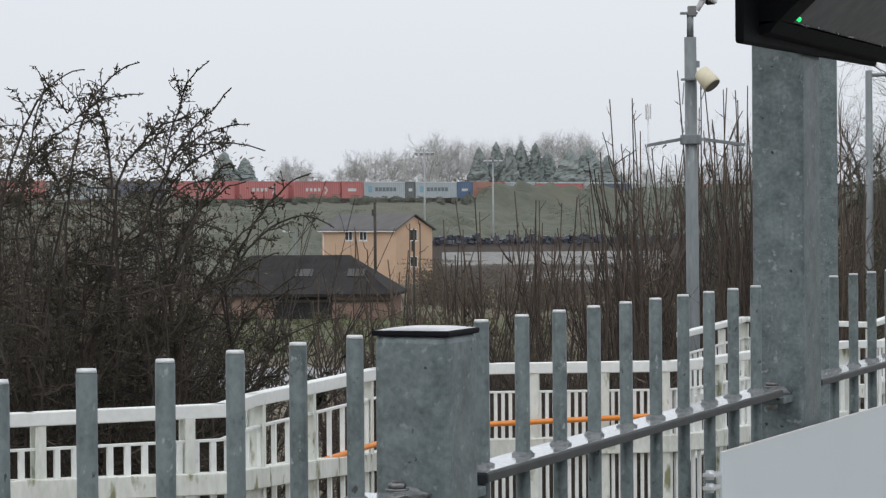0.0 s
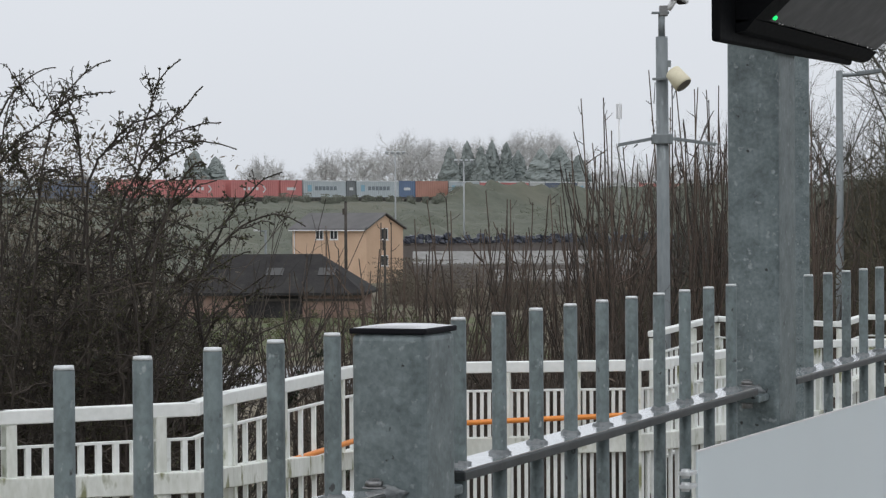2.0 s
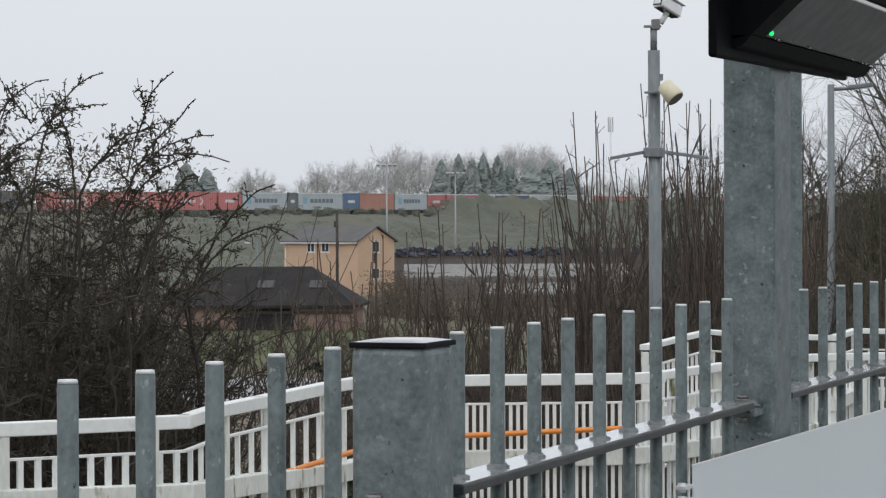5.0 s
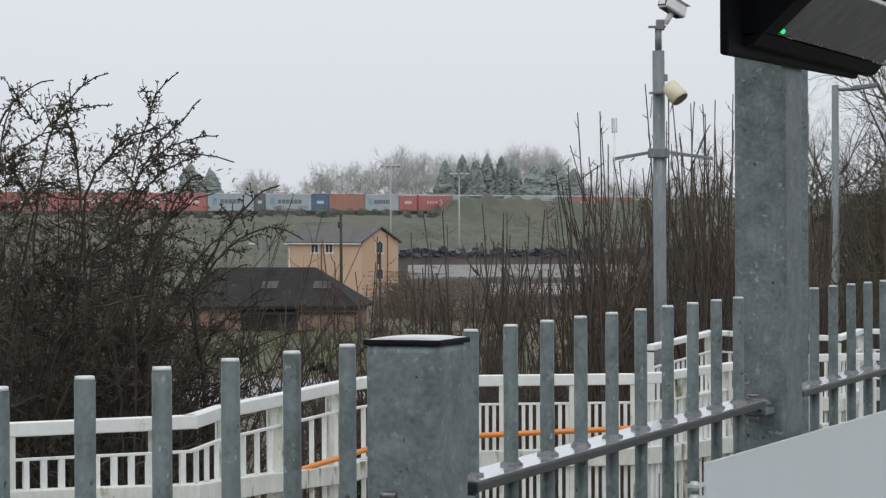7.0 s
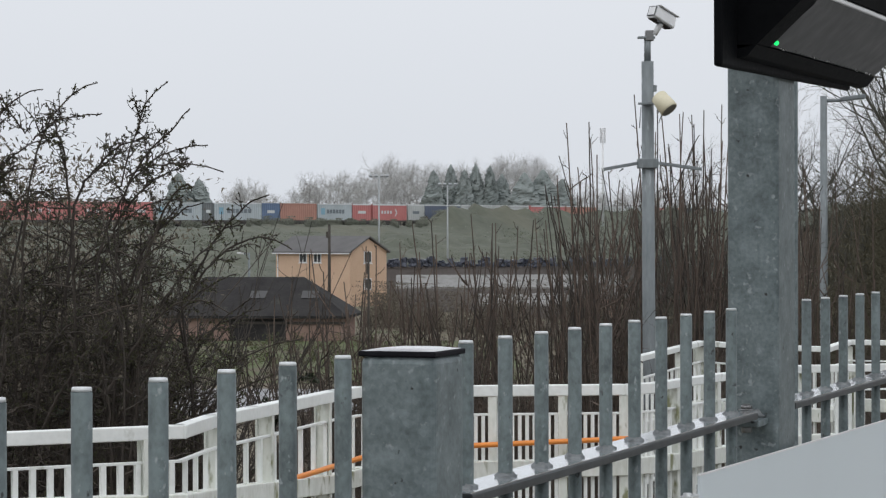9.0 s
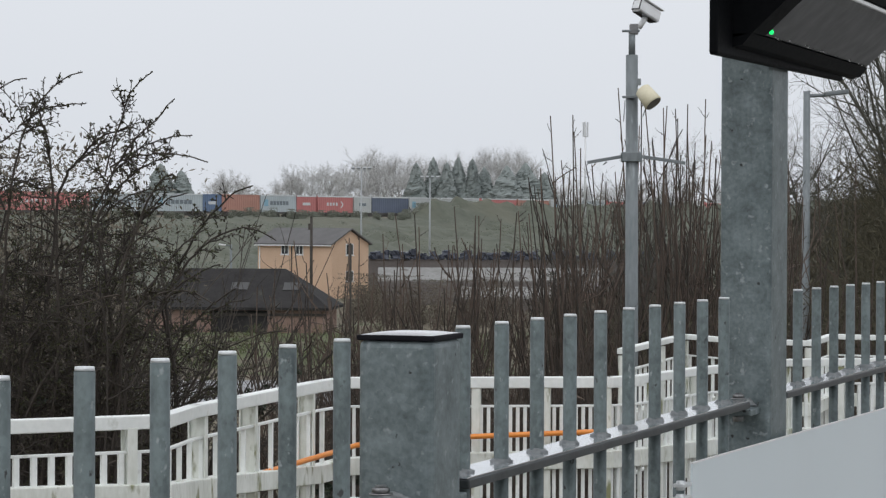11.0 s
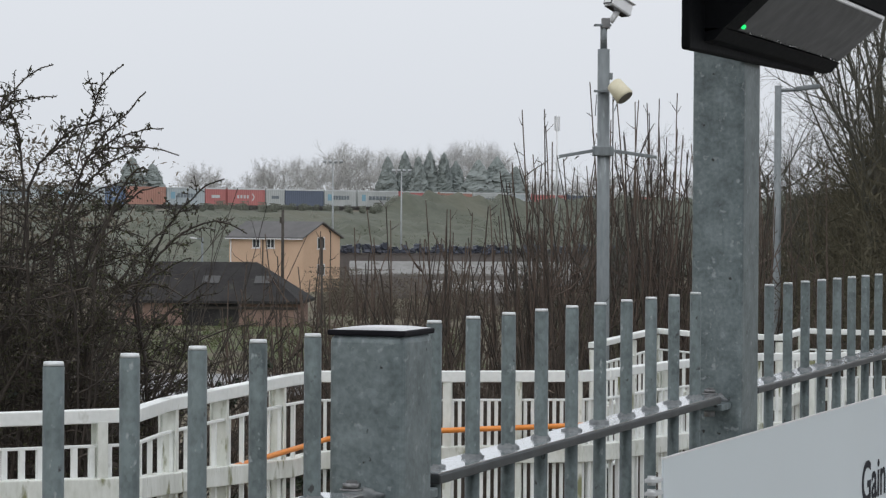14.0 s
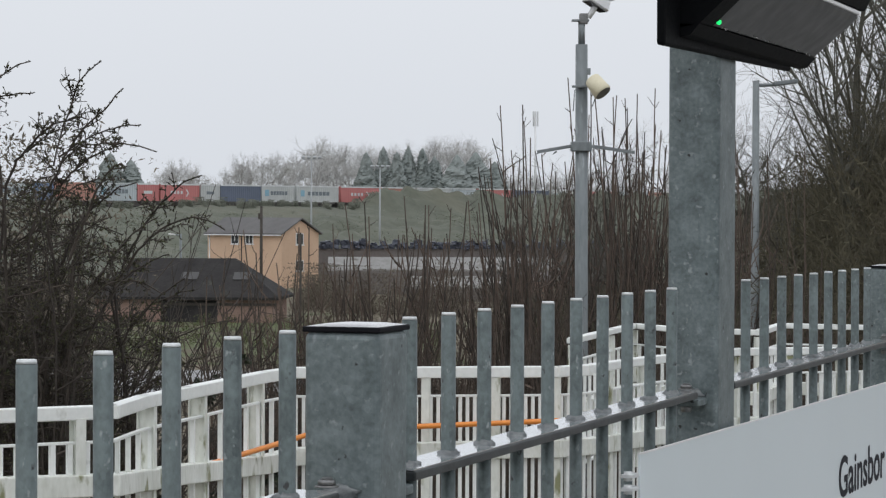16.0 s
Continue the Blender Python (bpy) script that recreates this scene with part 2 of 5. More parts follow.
SHED_DARK = material("dark_shed_cladding", (0.105, 0.092, 0.088), (0.165, 0.150, 0.145), 0.8, 0, 0.4, 4, 0.05, 0.3)
CAR_DARK = material("dark_blue_car_paint", (0.030, 0.036, 0.055), (0.075, 0.085, 0.115), 0.35, 0, 0.2, 3, 0.0, 1.0)
STEEL_PALE = material("pale_mast_steel", (0.30, 0.32, 0.33), (0.42, 0.44, 0.45), 0.6, 0.2, 1, 10, 0.0)
LAMP_LENS = material("lamp_lens", (0.66, 0.67, 0.68), (0.80, 0.81, 0.82), 0.3, 0, 2, 20, 0.0)


def container_paint(name, c):
    return material(name, tuple(v * 0.86 for v in c), tuple(min(1, v * 1.1) for v in c), 0.6, 0, 0.5, 4, 0.0, 0.15, tuple(v * 0.7 + 0.03 for v in c), 0.9, 0.66)


C_RED = container_paint("red_container_paint", (0.52, 0.19, 0.18))
C_BROWN = container_paint("red_brown_container_paint", (0.43, 0.225, 0.175))
C_GREY = container_paint("pale_blue_grey_container_paint", (0.44, 0.49, 0.51))
C_PALE = container_paint("pale_grey_container_paint", (0.50, 0.52, 0.51))
C_BLUE = container_paint("blue_container_paint", (0.13, 0.19, 0.30))
C_NAVY = container_paint("navy_container_paint", (0.12, 0.145, 0.20))
C_SLATE = container_paint("slate_grey_container_paint", (0.16, 0.175, 0.18))
C_MARK = container_paint("pale_marking", (0.60, 0.62, 0.62))
C_DARKMARK = container_paint("dark_grey_marking", (0.17, 0.20, 0.22))
C_LIGHTBLUE = container_paint("light_blue_marking", (0.24, 0.42, 0.52))
WAGON = container_paint("wagon_steel", (0.09, 0.085, 0.08))
WATER = bpy.data.materials.new("rainwater")
WATER.use_nodes = True
WATER.node_tree.nodes["Principled BSDF"].inputs["Roughness"].default_value = 0.03
WATER.node_tree.nodes["Principled BSDF"].inputs["IOR"].default_value = 1.33
WATER.node_tree.nodes["Principled BSDF"].inputs["Transmission Weight"].default_value = 1.0
LED = bpy.data.materials.new("green_indicator")
LED.use_nodes = True
LED.node_tree.nodes["Principled BSDF"].inputs["Base Color"].default_value = (0.02, 0.5, 0.15, 1)
LED.node_tree.nodes["Principled BSDF"].inputs["Emission Color"].default_value = (0.01, 0.80, 0.16, 1)
LED.node_tree.nodes["Principled BSDF"].inputs["Emission Strength"].default_value = 1.5


# ---- mesh helpers ----
def part(name, bm, mat, parent=None, label=""):
    """Links a bmesh as one mesh object under a thing or a part."""
    me = bpy.data.meshes.new(name)
    bm.to_mesh(me)
    bm.free()
    me.materials.append(mat)
    ob = new(name, me)
    if parent is not None:
        ob.parent = parent
    if label:
        tagged(ob, label)
    return ob


def data_part(name, verts, faces, mat, parent=None, label="", smooth=False):
    me = bpy.data.meshes.new(name)
    me.from_pydata(verts, [], faces)
    me.materials.append(mat)
    if smooth:
        me.polygons.foreach_set("use_smooth", [True] * len(me.polygons))
    ob = new(name, me)
    if parent is not None:
        ob.parent = parent
    if label:
        tagged(ob, label)
    return ob


def thing(name, m, label, category, group=""):
    ob = new(name)
    ob.matrix_basis = m
    ob.empty_display_size = 0.1
    return tagged(ob, label, category, group)


def box(x0, x1, y0, y1, z0, z1, bevel=0.0, segs=2):
    bm = bmesh.new()
    bmesh.ops.create_cube(bm, size=1)
    for v in bm.verts:
        v.co = Vector(((x0 + x1) / 2 + v.co.x * (x1 - x0), (y0 + y1) / 2 + v.co.y * (y1 - y0), (z0 + z1) / 2 + v.co.z * (z1 - z0)))
    if bevel:
        bmesh.ops.bevel(bm, geom=bm.edges[:], offset=bevel, segments=segs, affect="EDGES", profile=0.5)
    return bm


def add(bm, other):
    me = bpy.data.meshes.new("tmp")
    other.to_mesh(me)
    other.free()
    bm.from_mesh(me)
    bpy.data.meshes.remove(me)
    return bm


def rod(p, q, r0, r1=None, n=12, bevel=0.0):
    """A capped tapered round bar from p to q."""
    r1 = r0 if r1 is None else r1
    p, q = Vector(p), Vector(q)
    bm = bmesh.new()
    bmesh.ops.create_cone(bm, cap_ends=True, segments=n, radius1=r0, radius2=r1, depth=(q - p).length)
    if bevel:
        bmesh.ops.bevel(bm, geom=[e for e in bm.edges if abs(e.verts[0].co.z - e.verts[1].co.z) < 1e-6], offset=bevel, segments=1, affect="EDGES")
    m = Matrix.Translation((p + q) / 2) @ (q - p).to_track_quat("Z", "Y").to_matrix().to_4x4()
    bmesh.ops.transform(bm, matrix=m, verts=bm.verts[:])
    for f in bm.faces:
        f.smooth = len(f.verts) == 4
    return bm


def beam(p, q, w, h, bevel=0.0):
    """A rectangular bar from p to q: w across, h upwards."""
    p, q = Vector(p), Vector(q)
    bm = box(-w / 2, w / 2, 0, (q - p).length, -h / 2, h / 2, bevel)
    d = (q - p).normalized()
    side = d.cross(Vector((0, 0, 1))).normalized()
    up = side.cross(d)
    m = Matrix((side, d, up)).transposed().to_4x4()
    m.translation = p
    bmesh.ops.transform(bm, matrix=m, verts=bm.verts[:])
    return bm


def prism(profile, axis0, axis1):
    """Extrudes a profile of (x, z) along y from axis0 to axis1."""
    bm = bmesh.new()
    a = [bm.verts.new((x, axis0, z)) for x, z in profile]
    b = [bm.verts.new((x, axis1, z)) for x, z in profile]
    n = len(profile)
    bm.faces.new(a)
    bm.faces.new(b[::-1])
    for i in range(n):
        bm.faces.new((a[i], b[i], b[(i + 1) % n], a[(i + 1) % n]))
    bmesh.ops.recalc_face_normals(bm, faces=bm.faces[:])
    return bm


def tubes(lines, n=3):
    """Vertices and faces of tapered tubes along polylines [(point, radius), ...]."""
    vs, fs = [], []
    for line in lines:
        base = len(vs)
        k = len(line)
        for i, (p, r) in enumerate(line):
            d = (line[min(i + 1, k - 1)][0] - line[max(i - 1, 0)][0])
            d = d.normalized() if d.length > 1e-9 else Vector((0, 0, 1))
            s = d.cross(Vector((0.3, 0.9, 0.2)) if abs(d.z) > 0.8 else Vector((0, 0, 1))).normalized()
            u = d.cross(s)
            for j in range(n):
                w = 2 * math.pi * j / n
                vs.append(p + s * (r * math.cos(w)) + u * (r * math.sin(w)))
        for i in range(k - 1):
            for j in range(n):
                a, b = base + i * n + j, base + i * n + (j + 1) % n
                fs.append((a, b, b + n, a + n))
    return vs, fs


def stray(rng, s):
    return Vector((rng.gauss(0, s), rng.gauss(0, s), rng.gauss(0, s)))


def limb(rng, p, d, length, r, steps, crook, lift=0.0, end=0.25):
    """One crooked, tapering line from p along d."""
    out, p, d = [(p.copy(), r)], p.copy(), d.normalized()
    for i in range(steps):
        d = (d + stray(rng, crook) + Vector((0, 0, lift))).normalized()
        p = p + d * (length / steps)
        out.append((p.copy(), r * (1 - (1 - end) * (i + 1) / steps)))
    return out


def fork(rng, lines, parent, count, length, r, steps, crook, angle, lift=0.0, start=0.2):
    """Side limbs along a parent line; returns those made."""
    made = []
    k = len(parent)
    for _ in range(count):
        f = start + (1 - start) * rng.random()
        x = f * (k - 1)
        i = min(int(x), k - 2)
        p = parent[i][0].lerp(parent[i + 1][0], x - i)
        d = (parent[i + 1][0] - parent[i][0]).normalized()
        side = d.cross(stray(rng, 1)).normalized()
        a = radians(angle * rng.uniform(0.6, 1.3))
        g = limb(rng, p, d * math.cos(a) + side * math.sin(a), length * rng.uniform(0.5, 1.15) * (1.15 - 0.5 * f), min(r, parent[i][1] * 0.8), steps, crook, lift)
        made.append(g)
    lines += made
    return made


def leaflets(rng, lines, count, size, flat=0.6):
    """Small folded leaves scattered along lines."""
    vs, fs = [], []
    for _ in range(count):
        g = rng.choice(lines)
        i = rng.randrange(len(g) - 1)
        p = g[i][0].lerp(g[i + 1][0], rng.random()) + stray(rng, size * 0.5)
        a, b = stray(rng, 1).normalized(), stray(rng, 1).normalized()
        c = a.cross(b).normalized()
        s = size * rng.uniform(0.5, 1.4)
        k = len(vs)
        vs += [p - a * s, p + b * s * flat + c * s * 0.3, p + a * s, p - b * s * flat + c * s * 0.3]
        fs += [(k, k + 1, k + 2), (k, k + 2, k + 3)]
    return vs, fs


# the valley lies along this axis: x across, y away from the platform
VALLEY = pose(0.9366, 0.0094, 0, 0, 0, 20.75)


def V(a, d, z):
    return VALLEY @ Vector((a, d, z))


def M(a, d, z, turn=0.0):
    return VALLEY @ pose(a, d, z, 0, 0, turn)


# ---- ground and platform ----
TRACK = (-8.69, 476.0)
ALONG = (math.sin(radians(38)), math.cos(radians(38)))


def track_side(a, d):
    """Metres in front of the railway line, and along it."""
    x, y = a - TRACK[0], d - TRACK[1]
    return x * ALONG[1] - y * ALONG[0], x * ALONG[0] + y * ALONG[1]


def curve(x, pts):
    for (x0, y0), (x1, y1) in zip(pts, pts[1:]):
        if x <= x1:
            k = max(0.0, (x - x0) / (x1 - x0))
            k = k * k * (3 - 2 * k)
            return y0 + (y1 - y0) * k
    return pts[-1][1]


def terrain(a, d):
    z = curve(d, [(-3000, -2.0), (2, -1.6), (12, -2.2), (24, -3.2), (45, -4.6), (90, -6.2), (140, -6.9), (4000, -6.9)])
    f, _ = track_side(a, d)
    hill = curve(f, [(-4000, 4.0), (-60, 4.0), (-14, 2.0), (4, 2.0), (22, -1.2), (75, -5.6), (110, -7.0), (4000, -7.0)])
    z = max(z, hill)
    # wooded bank on the platform side
    bank = curve(a - d * 0.13, [(-4000, -9), (0.5, -7.0), (6.5, 1.0), (14, 3.5), (4000, 5.0)])
    if d > 45:
        z = max(z, bank * min(1, (d - 45) / 20) + -7 * (1 - min(1, (d - 45) / 20)))
    z += 0.35 * noise.noise(Vector((a * 0.05, d * 0.05, 0))) * min(1.0, max(0, d - 8) / 30)
    return z


def ground():
    ds = [-1500, -400, -100, -30, -8, 0]
    d = 0.0
    while d < 640:
        d += 1.2 + max(0, d) * 0.018
        ds.append(d)
    ds += [720, 850, 1100, 1600, 2400, 3600]
    ts = [-1, -0.75, -0.58, -0.45, -0.36] + [i / 60 - 0.3 for i in range(37)] + [0.36, 0.45, 0.58, 0.75, 1]
    vs, fs = [], []
    for d in ds:
        for t in ts:
            a = t * (max(d, 0) * 1.0 + 40) if abs(t) < 0.5 else t * (max(d, 0) * 1.4 + 800)
            vs.append(V(a, d, terrain(a, d)))
    w = len(ts)
    for i in range(len(ds) - 1):
        for j in range(w - 1):
            fs.append((i * w + j, i * w + j + 1, (i + 1) * w + j + 1, (i + 1) * w + j))
    ob = data_part("ground", vs, fs, GROUND, smooth=True)
    tagged(ob, "rough winter grass and leaf litter sloping into a valley", "ground", kind="structure")


ground()
platform = part("pavement", box(-0.32, 5.0, -30, 30, -0.9, 0.0, 0.02), CONCRETE)
tagged(platform, "grey concrete station platform beside the steel fence", "platform", kind="structure")


# ---- galvanised fence ----
BAR_R, SLOPE2 = 0.0080, -0.003


def fence_panel(y0, bars, pitch, top0, slope, rail_from, rail_to, rail_z):
    """A run of upright round bars welded through a flat rail."""
    ob = thing("steel_fence", pose(0, y0, 0), "galvanised steel fence with upright round bars, wet with rain", "fence", "fence lengths along the platform")
    for i in range(bars):
        y, top = i * pitch, top0 + slope * i * pitch
        b = part("bar", rod((0, y, 0.08), (0, y, top - 0.003), BAR_R, n=20, bevel=0.0008), GALV_BAR, ob)
        # the tip's near-white colour carries the sky reflected in the wet end
        part("tip", rod((0, y, top - 0.003), (0, y, top), BAR_R * 0.98, BAR_R * 0.90, n=20), ZINC_END, b, "rain-wet bar end, coloured bright for the sky's reflection")
    zr = rail_z
    # edge shade and top sheen of the wet rail are put into colour
    r = part("rail", beam((0.0, rail_from - y0, zr + slope * (rail_from - y0)), (0.0, rail_to - y0, zr + slope * (rail_to - y0)), 0.05, 0.010, 0.0015), GALV_SHADED, ob)
    part("wet_top", beam((0.0, rail_from - y0, zr + 0.006 + slope * (rail_from - y0)), (0.0, rail_to - y0, zr + 0.006 + slope * (rail_to - y0)), 0.046, 0.0012), GALV_WET_SHEEN, r, "wet upper face of the flat rail, coloured bright for sky sheen")
    part("rail", beam((0.0, rail_from - y0, 0.2), (0.0, rail_to - y0, 0.2 + slope * (rail_to - rail_from)), 0.05, 0.010, 0.0015), GALV_BAR, ob)
    rng = random.Random(int(y0 * 100))
    for i in range(bars):
        y = i * pitch
        bm = bmesh.new()
        bmesh.ops.create_uvsphere(bm, u_segments=14, v_segments=8, radius=0.5)
        for v in bm.verts:
            k = 1 + 0.45 * noise.noise(v.co * 5 + Vector((i * 3.1, y0, 0)))
            v.co = Vector((v.co.x * 0.025 * k, v.co.y * 0.027 * k + y, v.co.z * 0.015 * k + zr + 0.0055 + slope * y))
        for f in bm.faces:
            f.smooth = True
        part("weld", bm, WELD, ob)
    return ob


def lug(parent, y, z, side):
    """The bolted cleat that carries a rail's end at a post."""
    c = part("cleat", box(-0.025, 0.025, min(y, y + side * 0.06), max(y, y + side * 0.06), z - 0.017, z - 0.007, 0.002), GALV, parent)
    bm = rod((0, y + side * 0.034, z + 0.006), (0, y + side * 0.034, z + 0.008), 0.0115, n=18, bevel=0.0006)
    add(bm, rod((0, y + side * 0.034, z + 0.008), (0, y + side * 0.034, z + 0.0135), 0.0088, n=6, bevel=0.001))
    add(bm, rod((0, y + side * 0.034, z + 0.0135), (0, y + side * 0.034, z + 0.0155), 0.0060, n=12, bevel=0.001))
    part("bolt", bm, BOLT, c)
    bm = rod((0, y + side * 0.034, z - 0.027), (0, y + side * 0.034, z - 0.017), 0.0085, n=6, bevel=0.001)
    part("nut", bm, BOLT, c)
    bm = bmesh.new()
    bmesh.ops.create_uvsphere(bm, u_segments=14, v_segments=10, radius=0.5)
    for v in bm.verts:
        k = 1 + 0.6 * noise.noise(v.co * 4 + Vector((y, z, 1)))
        v.co = Vector((v.co.x * 0.036 * k + 0.002, v.co.y * 0.012 * k + y, v.co.z * 0.016 * k + z - 0.003))
    for f in bm.faces:
        f.smooth = True
    part("weld", bm, WELD, c)
    return c


def square_post(y0, y1, top, rails, cap=True):
    ob = thing("fence_post", pose(0, 0, 0), "square galvanised steel fence post with a black plastic cap" if cap else "tall galvanised steel box-section post carrying a bulkhead light", "post", "fence posts")
    part("shaft", box(-0.038, 0.040, y0, y1, 0.0, top, 0.008, 4), GALV, ob)
    part("base_plate", box(-0.075, 0.077, y0 - 0.035, y1 + 0.035, 0.0, 0.012, 0.002), GALV, ob)
    if cap:
        c = part("cap", box(-0.0392, 0.0412, y0 - 0.0012, y1 + 0.0012, top - 0.0012, top + 0.0042, 0.0014, 2), BLACK, ob, "black plastic cap")
        bm = bmesh.new()
        ym, n, grid = (y0 + y1) / 2, 12, []
        for i in range(n + 1):
            row = []
            for j in range(n + 1):
                u, v = 2 * i / n - 1, 2 * j / n - 1
                row.append(bm.verts.new((0.001 + u * 0.0372, ym + v * ((y1 - y0) / 2 - 0.001), top + 0.0043 + 0.0028 * (1 - u ** 4) * (1 - v ** 4))))
            grid.append(row)
        for i in range(n):
            for j in range(n):
                bm.faces.new((grid[i][j], grid[i + 1][j], grid[i + 1][j + 1], grid[i][j + 1])).smooth = True
        part("cap_top", bm, CAP_WET, c, "rain-wet domed top of the cap")
    for y, z, side in rails:
        lug(ob, y, z, side)
    return ob


RAIL_Z = 1.338
fence_panel(0.069, 18, 0.125, 1.497, 0.0, 0.0, 2.262, RAIL_Z)
fence_panel(2.525, 10, 0.125, 1.497, 0.0, 2.475, 3.71, RAIL_Z)
fence_panel(4.149, 9, 0.146, 1.497, SLOPE2, 3.96, 5.50, RAIL_Z - 0.002)
square_post(2.327, 2.410, 1.4905, [(2.327, RAIL_Z, -1), (2.410, RAIL_Z, 1)])
square_post(3.775, 3.892, 3.4, [(3.775, RAIL_Z, -1), (3.892, RAIL_Z, 1)], cap=False)
square_post(5.575, 5.655, 1.488, [(5.575, RAIL_Z - 0.006, -1)])
fence_panel(5.80, 8, 0.146, 1.492, SLOPE2, 5.72, 6.95, RAIL_Z - 0.007)


def far_column():
    ob = thing("steel_column", M(1.605, 11.77, 0), "tall galvanised steel column standing behind the fence", "column")
    part("shaft", box(-0.05, 0.05, -0.05, 0.05, -2.6, 4.6, 0.01, 3), GALV, ob)
    part("base_plate", box(-0.12, 0.12, -0.12, 0.12, -2.62, -2.6, 0.004), GALV, ob)


far_column()


# ---- bulkhead light on the tall post ----
def bulkhead_light():
    ob = thing("bulkhead_light", pose(0, 0, 0), "black wedge-shaped emergency bulkhead light with a smoked diffuser", "light")
    bm = box(0.042, 0.054, 3.385, 4.24, 1.829, 2.20, 0.004)
    for v in bm.verts:
        v.co.z += 0.009 * (v.co.y - 3.385) / 0.855
    part("backplate", bm, BLACK_METAL, ob)
    part("ledge", prism([(0.054, 1.845), (0.068, 1.848), (0.081, 1.863), (0.054, 1.863)], 3.47, 4.31), BLACK_METAL, ob)
    part("cheek", prism([(0.054, 1.858), (0.082, 1.864), (0.155, 1.933), (0.165, 1.96), (0.165, 2.12), (0.054, 2.16)], 3.47, 3.545), BLACK_METAL, ob)
    d = part("diffuser", prism([(0.056, 1.862), (0.080, 1.866), (0.145, 1.922), (0.152, 1.934), (0.152, 2.05), (0.056, 2.05)], 3.545, 4.31), DIFFUSER, ob, "smoked translucent diffuser")
    part("lip", prism([(0.149, 1.942), (0.158, 1.942), (0.170, 1.965), (0.170, 2.13), (0.054, 2.17), (0.054, 2.05), (0.148, 2.05)], 3.535, 4.34), BLACK_METAL, ob)
    # white strip stands in for the highlight along the diffuser's upper edge
    bm = beam((0.1525, 3.60, 1.9365), (0.1525, 4.31, 1.9365), 0.006, 0.006, 0.001)
    part("trim", bm, FRAME_WHITE, d, "white strip drawn as the diffuser's edge highlight")
    rng = random.Random(17)
    for i in range(26):
        bm = bmesh.new()
        bmesh.ops.create_uvsphere(bm, u_segments=8, v_segments=6, radius=rng.uniform(0.0010, 0.0021), matrix=Matrix.Translation((0.0805 + rng.uniform(-0.001, 0.003), 3.60 + 0.70 * i / 26 + rng.uniform(-0.01, 0.01), 1.866 + rng.uniform(-0.001, 0.002))))
        part("raindrop", bm, WATER, d)
    bm = bmesh.new()
    bmesh.ops.create_uvsphere(bm, u_segments=12, v_segments=8, radius=0.0036, matrix=Matrix.Translation((0.0872, 3.562, 1.8708)))
    part("indicator", bm, LED, d, "lit green charge indicator")


bulkhead_light()


# ---- station sign ----
def station_sign():
    y0, y1, top = 3.265, 6.4, 1.2915
    ob = thing("station_sign", pose(0.0511, y0, top, math.degrees(math.atan(-0.0143))), "long white enamel station name board with dark lettering", "sign")
    part("board", box(0.0, 0.003, 0, y1 - y0, -0.36, 0), SIGN, ob)
    part("edge_trim", box(-0.0008, 0.0036, 0.0, y1 - y0, 0.0, 0.0016), FRAME_WHITE, ob)
    part("stiffener", box(-0.010, 0.0, 0.03, y1 - y0, -0.30, -0.27), GALV, ob)
    for z in (-0.026, -0.043):
        bm = box(-0.014, 0.002, -0.034, 0.004, z - 0.0025, z + 0.0025, 0.0008)
        add(bm, rod((-0.006, -0.028, z - 0.006), (-0.006, -0.028, z + 0.006), 0.0055, n=6))
        part("clip", bm, ZINC_END, ob)
    cu = bpy.data.curves.new("lettering", "FONT")
    cu.body, cu.size, cu.extrude, cu.offset = "Gainsbor", 0.1, 0.0002, 0.0015
    tmp = new("tmp_letters", cu)
    dg = bpy.context.evaluated_depsgraph_get()
    me = bpy.data.meshes.new_from_object(tmp.evaluated_get(dg))
    bpy.data.objects.remove(tmp)
    xs = [v.co.x for v in me.vertices]
    cap = max(v.co.y for v in me.vertices)
    me.materials.clear()
    me.materials.append(NAVY)
    w = max(xs) - min(xs)
    t = new("lettering", me)
    t.parent = ob
    m = Matrix(((0, 0, 1, 0.0036), (0.510 / w, 0, 0, 1.438 - min(xs) * 0.510 / w), (0, 0.0740 / cap, 0, -0.1844), (0, 0, 0, 1)))
    t.matrix_basis = m
    tagged(t, "dark lettering reading Gainsbor")


station_sign()


